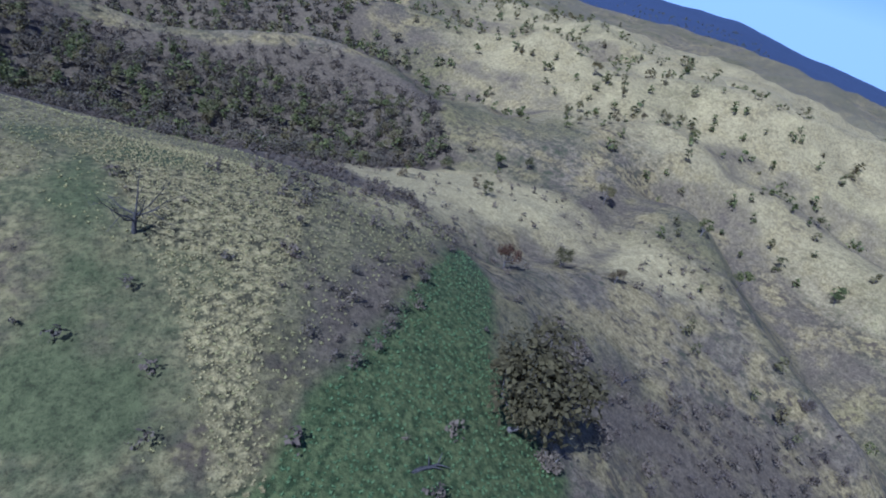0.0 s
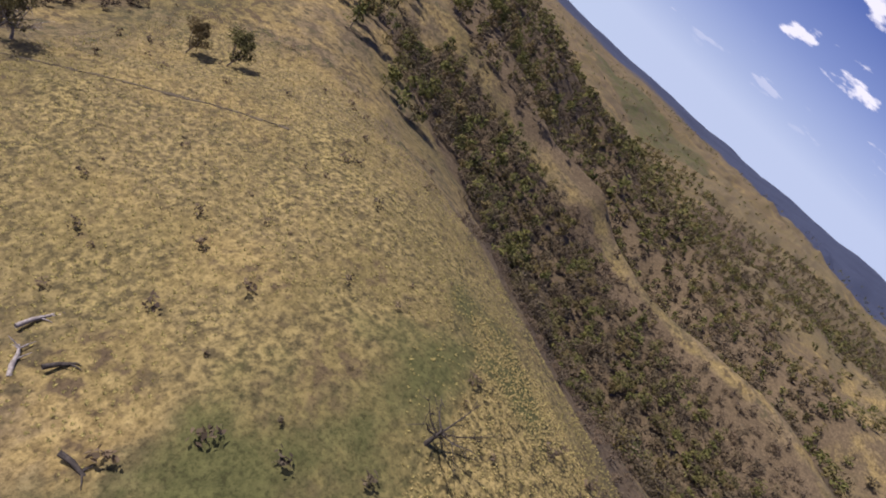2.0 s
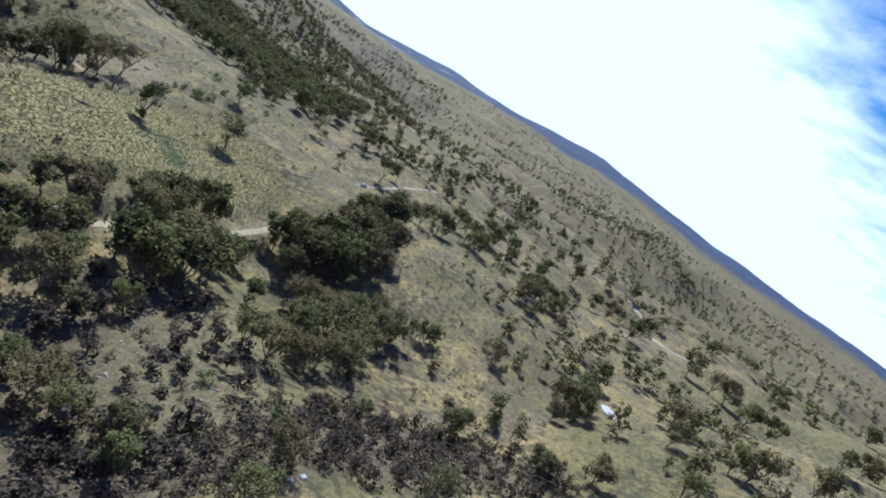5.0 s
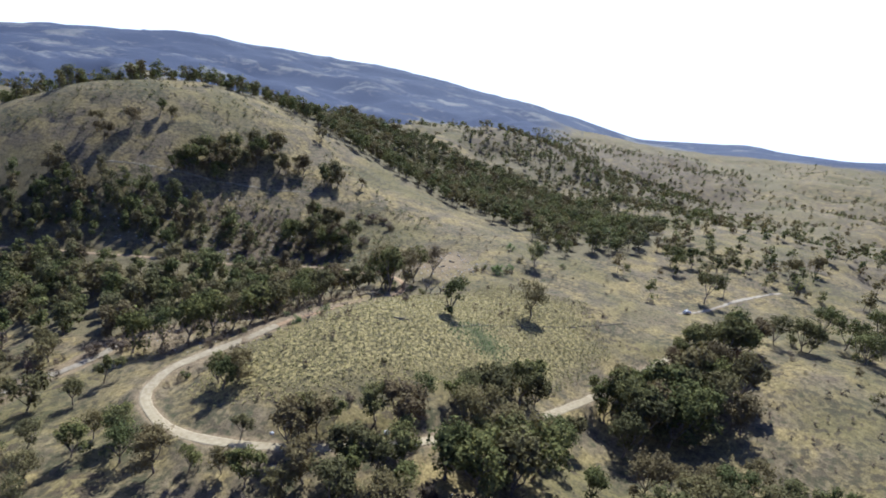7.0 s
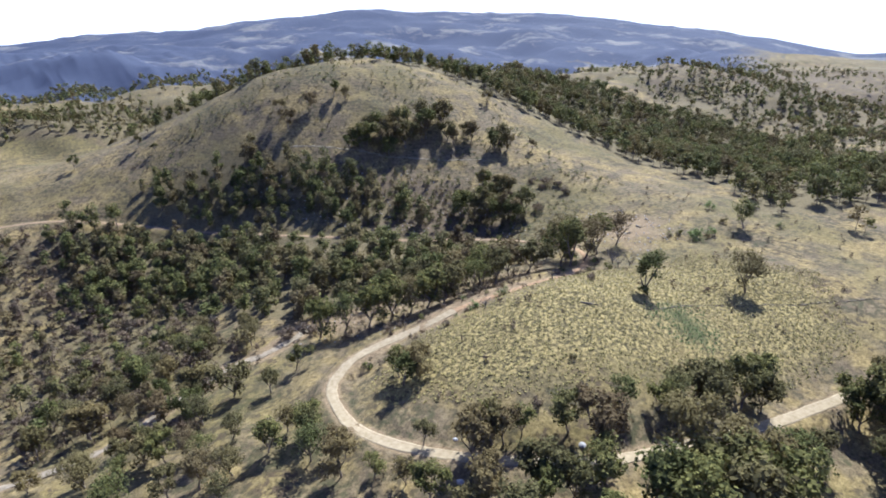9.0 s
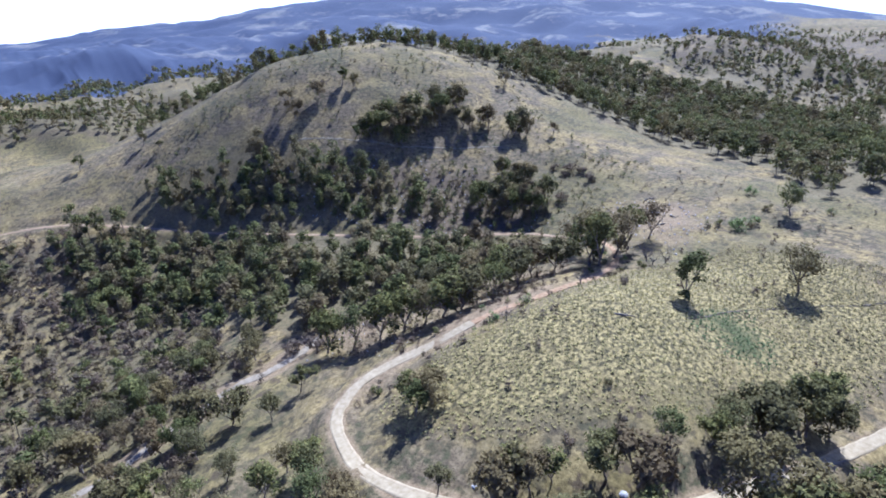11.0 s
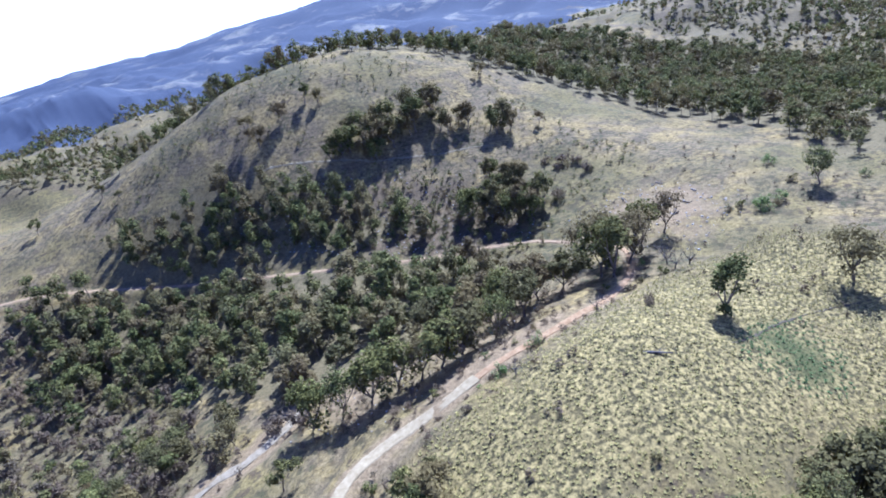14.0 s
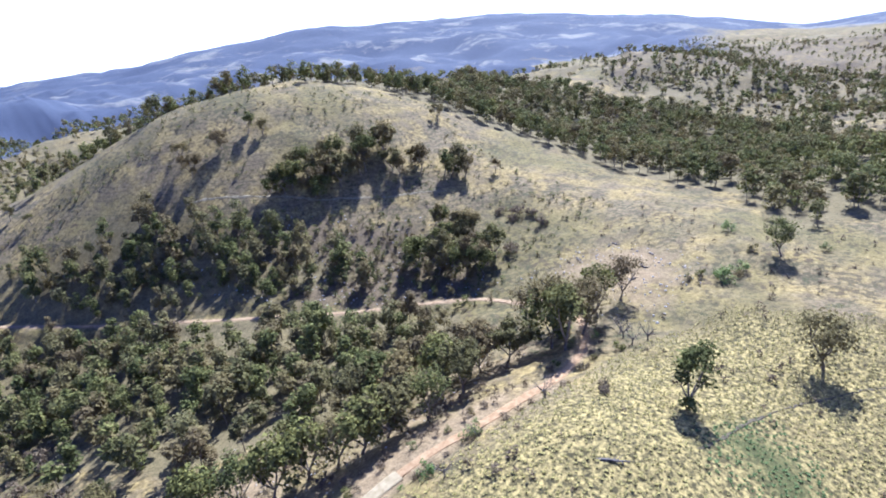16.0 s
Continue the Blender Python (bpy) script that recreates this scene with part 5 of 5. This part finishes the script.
tussocks("dry_tussocks", (RIDGE_GRASS,), 0.85, straw_tuft, "short dry grass tussocks on the ridge", 7, 0.15, 0.34)
tussocks("dry_tussocks", (PADDOCK_GRASS,), 1.05, straw_tuft, "pale yellow dry grass tussocks in the paddock", 27, 0.28, 0.6)
tussocks("golden_tussocks", (TUSSOCK_BAND,), 0.55, gold_tuft, "crowded golden grass tussocks on the ridge", 17, 0.16, 0.34)
tussocks("weed_tussocks", (DARK_PATCH,), 1.1, green_tuft, "blue-green weed clumps in the dry paddock", 19, 0.3, 0.6)
tussocks("green_tussocks", (GREEN_WEDGE,), 0.75, green_tuft, "low green tussocks in a damp hollow", 9, 0.16, 0.38)


# ---- logs, stones, dam and cars ----
def on_ground(x, y):
    return float(land(np.array([float(x)]), np.array([float(y)]))[0])


def fallen_log(x, y, turn, length, mat, seed, label):
    rng = np.random.RandomState(seed)
    log = new("fallen_log")
    log.matrix_basis = pose(x, y, on_ground(x, y) + 0.12, 0, 0, turn)
    h = length / 2
    part("stem", tube([(-h, 0, 0.05), (-h * 0.3, 0.12, 0.16), (h * 0.4, -0.08, 0.2), (h, 0.1, 0.1)], (0.3, 0.27, 0.2, 0.1), 7), mat, log, smooth=True)
    for k in range(4):
        s = Vector((rng.uniform(-0.2, 0.9) * h, 0, 0.15))
        e = s + Vector((rng.uniform(0.3, 1.2), rng.choice([-1, 1]) * rng.uniform(0.6, 1.5), rng.uniform(0.1, 0.8)))
        part("branch", tube([s, s.lerp(e, 0.5) + Vector((0, 0, 0.1)), e], (0.12, 0.08, 0.03), 5), mat, log)
    return tagged(log, label, "log", "fallen logs")


fallen_log(-188, -74, 125, 6, grey_wood, 1, "grey fallen log lying in the dry grass")
for k, (x, y, turn, length) in enumerate(((-40, 45, 100, 5), (-32, 44, 80, 4), (-35, 41, 150, 4), (-20, 40, 20, 4), (27, 36, 10, 4), (-75, 37, 60, 4.5), (-68, 36, 110, 4), (84, 60, 30, 4))):
    fallen_log(x, y, turn, length, dead_wood if k % 2 == 0 and k != 4 else charred_wood, 20 + k, "weathered fallen branch on the grassy slope")

litter_spot = random.Random(8)
for k in range(11):
    x, y = litter_spot.uniform(-312, -268), litter_spot.uniform(-160, -112)
    fallen_log(x, y, litter_spot.uniform(0, 180), litter_spot.uniform(1.6, 3.8), grey_wood if k % 3 else dead_wood, 40 + k, "grey fallen branch on the bare saddle")


def boulder(x, y, size, seed):
    rng = np.random.RandomState(seed)
    bm = bmesh.new()
    bmesh.ops.create_icosphere(bm, subdivisions=2, radius=size)
    for v in bm.verts:
        v.co *= 1 + 0.35 * noise.noise(v.co / size * 1.3 + Vector((seed, 0, 0)))
        v.co.z *= 0.55
    me = bpy.data.meshes.new("boulder")
    bm.to_mesh(me)
    bm.free()
    me.materials.append(pale_rock)
    ob = new("boulder", me)
    ob.matrix_basis = pose(x, y, on_ground(x, y) + size * 0.12, 0, 0, rng.uniform(0, 360))
    return tagged(ob, "pale grey boulder half buried in grass", "rock", "boulders")


for k, (x, y, s) in enumerate(((-79, 29, 0.8), (-80.5, 30, 0.5), (-78, 27.5, 0.6), (-75, 36, 0.7), (-68, 38, 0.6), (-106, 42.5, 0.7), (-104, 41, 0.4), (-83, 24, 0.5), (-66, 30, 0.5), (-72, 33, 0.45), (-120, -52, 0.8), (-138, -47, 0.7), (-146, -42, 0.9), (-127, -62, 0.6))):
    boulder(x, y, s, k)

def loose_stones(outline, spacing, low, high, seed, label):
    """Small uneven stones, each a lopsided octahedron sunk into the ground."""
    rng = np.random.RandomState(seed)
    x, y = scatter(outline, spacing, seed, 0.5, 8)
    n = len(x)
    size = rng.uniform(low, high, n) ** 1.5
    knob = np.array([(1, 0, 0), (0, 1, 0), (-1, 0, 0), (0, -1, 0), (0, 0, 0.7), (0, 0, -0.5)])
    co = knob[None] * size[:, None, None] * rng.uniform(0.6, 1.3, (n, 6, 3)) + rng.normal(size=(n, 6, 3)) * size[:, None, None] * 0.12
    co = co + np.column_stack([x, y, land(x, y) + size * 0.1])[:, None, :]
    side = np.array([(0, 1, 4), (1, 2, 4), (2, 3, 4), (3, 0, 4), (1, 0, 5), (2, 1, 5), (3, 2, 5), (0, 3, 5)])
    faces = (side[None] + 6 * np.arange(n)[:, None, None]).reshape(-1, 3)
    return tagged(new("loose_stones", fast_mesh("loose_stones", co.reshape(-1, 3), faces, [pale_rock])), label, "stones", kind="stuff")


loose_stones(SADDLE_EARTH, 2.6, 0.3, 0.75, 61, "pale stones and rubble littering the bare saddle")
loose_stones(HILL_SCRUB, 3.4, 0.3, 0.8, 63, "grey stones scattered over the rough hillside")
loose_stones(WEST_THICKET, 3.2, 0.25, 0.7, 65, "grey stones among the brush at the gully head")
loose_stones(ROAD_BANK, 3.0, 0.2, 0.6, 67, "pale stones on the eroded road bank")

# farm dam
n = 40
ring = [(DAM[0] + math.cos(2 * math.pi * k / n) * (DAM[2] - 0.3) * (1 + 0.12 * math.sin(3 * 2 * math.pi * k / n)),
         DAM[1] + math.sin(2 * math.pi * k / n) * (DAM[2] - 0.3) * 0.8) for k in range(n)]
level = on_ground(DAM[0] + DAM[2] - 0.2, DAM[1]) + 0.12
dam_mesh = bpy.data.meshes.new("water")
dam_mesh.from_pydata([(x, y, level) for x, y in ring], [], [tuple(range(n))])
dam_mesh.materials.append(water)
tagged(new("water", dam_mesh), "small farm dam with pale clay-coloured water", "pond", kind="structure")


def block(name, size, at, mat, parent, bevel=0.06, taper=1.0, label=""):
    """A rounded box part; taper narrows its top."""
    bm = bmesh.new()
    bmesh.ops.create_cube(bm, size=1)
    for v in bm.verts:
        k = taper if v.co.z > 0 else 1.0
        v.co = Vector((v.co.x * size[0] * k, v.co.y * size[1] * (0.5 + k / 2), v.co.z * size[2]))
    bmesh.ops.bevel(bm, geom=bm.edges[:], offset=bevel, segments=2, affect='EDGES')
    bmesh.ops.translate(bm, verts=bm.verts, vec=at)
    me = bpy.data.meshes.new(name)
    bm.to_mesh(me)
    bm.free()
    me.materials.append(mat)
    ob = new(name, me)
    ob.parent = parent
    return tagged(ob, label)


def wheel(parent, x, y):
    ends = []
    for name, radius, half, mat, top in (("wheel", 0.38, 0.13, tyre_rubber, parent), ("rim", 0.23, 0.14, rim_metal, None)):
        bm = bmesh.new()
        bmesh.ops.create_cone(bm, cap_ends=True, segments=20, radius1=radius, radius2=radius, depth=half * 2,
                              matrix=Matrix.Translation((x, y, 0.38)) @ Matrix.Rotation(math.pi / 2, 4, 'X'))
        me = bpy.data.meshes.new(name)
        bm.to_mesh(me)
        bm.free()
        me.materials.append(mat)
        ob = new(name, me)
        ob.parent = top or ends[0]
        ends.append(ob)


def car(x, y, turn, label):
    thing = new("car")
    thing.matrix_basis = pose(x, y, on_ground(x, y) + 0.1, 0, 0, turn)
    block("body", (4.6, 1.8, 0.75), (0, 0, 0.8), white_paint, thing, 0.14)
    block("cabin", (2.7, 1.62, 0.62), (-0.3, 0, 1.45), white_paint, thing, 0.1, 0.8)
    for side in (-1, 1):
        block("side_window", (2.1, 0.05, 0.36), (-0.3, side * 0.77, 1.47), dark_glass, thing, 0.02, 0.85)
        block("headlight", (0.06, 0.34, 0.16), (2.29, side * 0.62, 0.9), rim_metal, thing, 0.02)
    block("windscreen", (0.06, 1.3, 0.4), (0.98, 0, 1.45), dark_glass, thing, 0.02)
    block("rear_window", (0.06, 1.3, 0.36), (-1.58, 0, 1.47), dark_glass, thing, 0.02)
    for wx in (-1.4, 1.45):
        for wy in (-0.82, 0.82):
            wheel(thing, wx, wy)
    return tagged(thing, label, "car", "parked cars")


car(-340, -12, 155, "white car parked on the faint paddock track")
car(-533, 231, 60, "white car parked far off on the pasture")
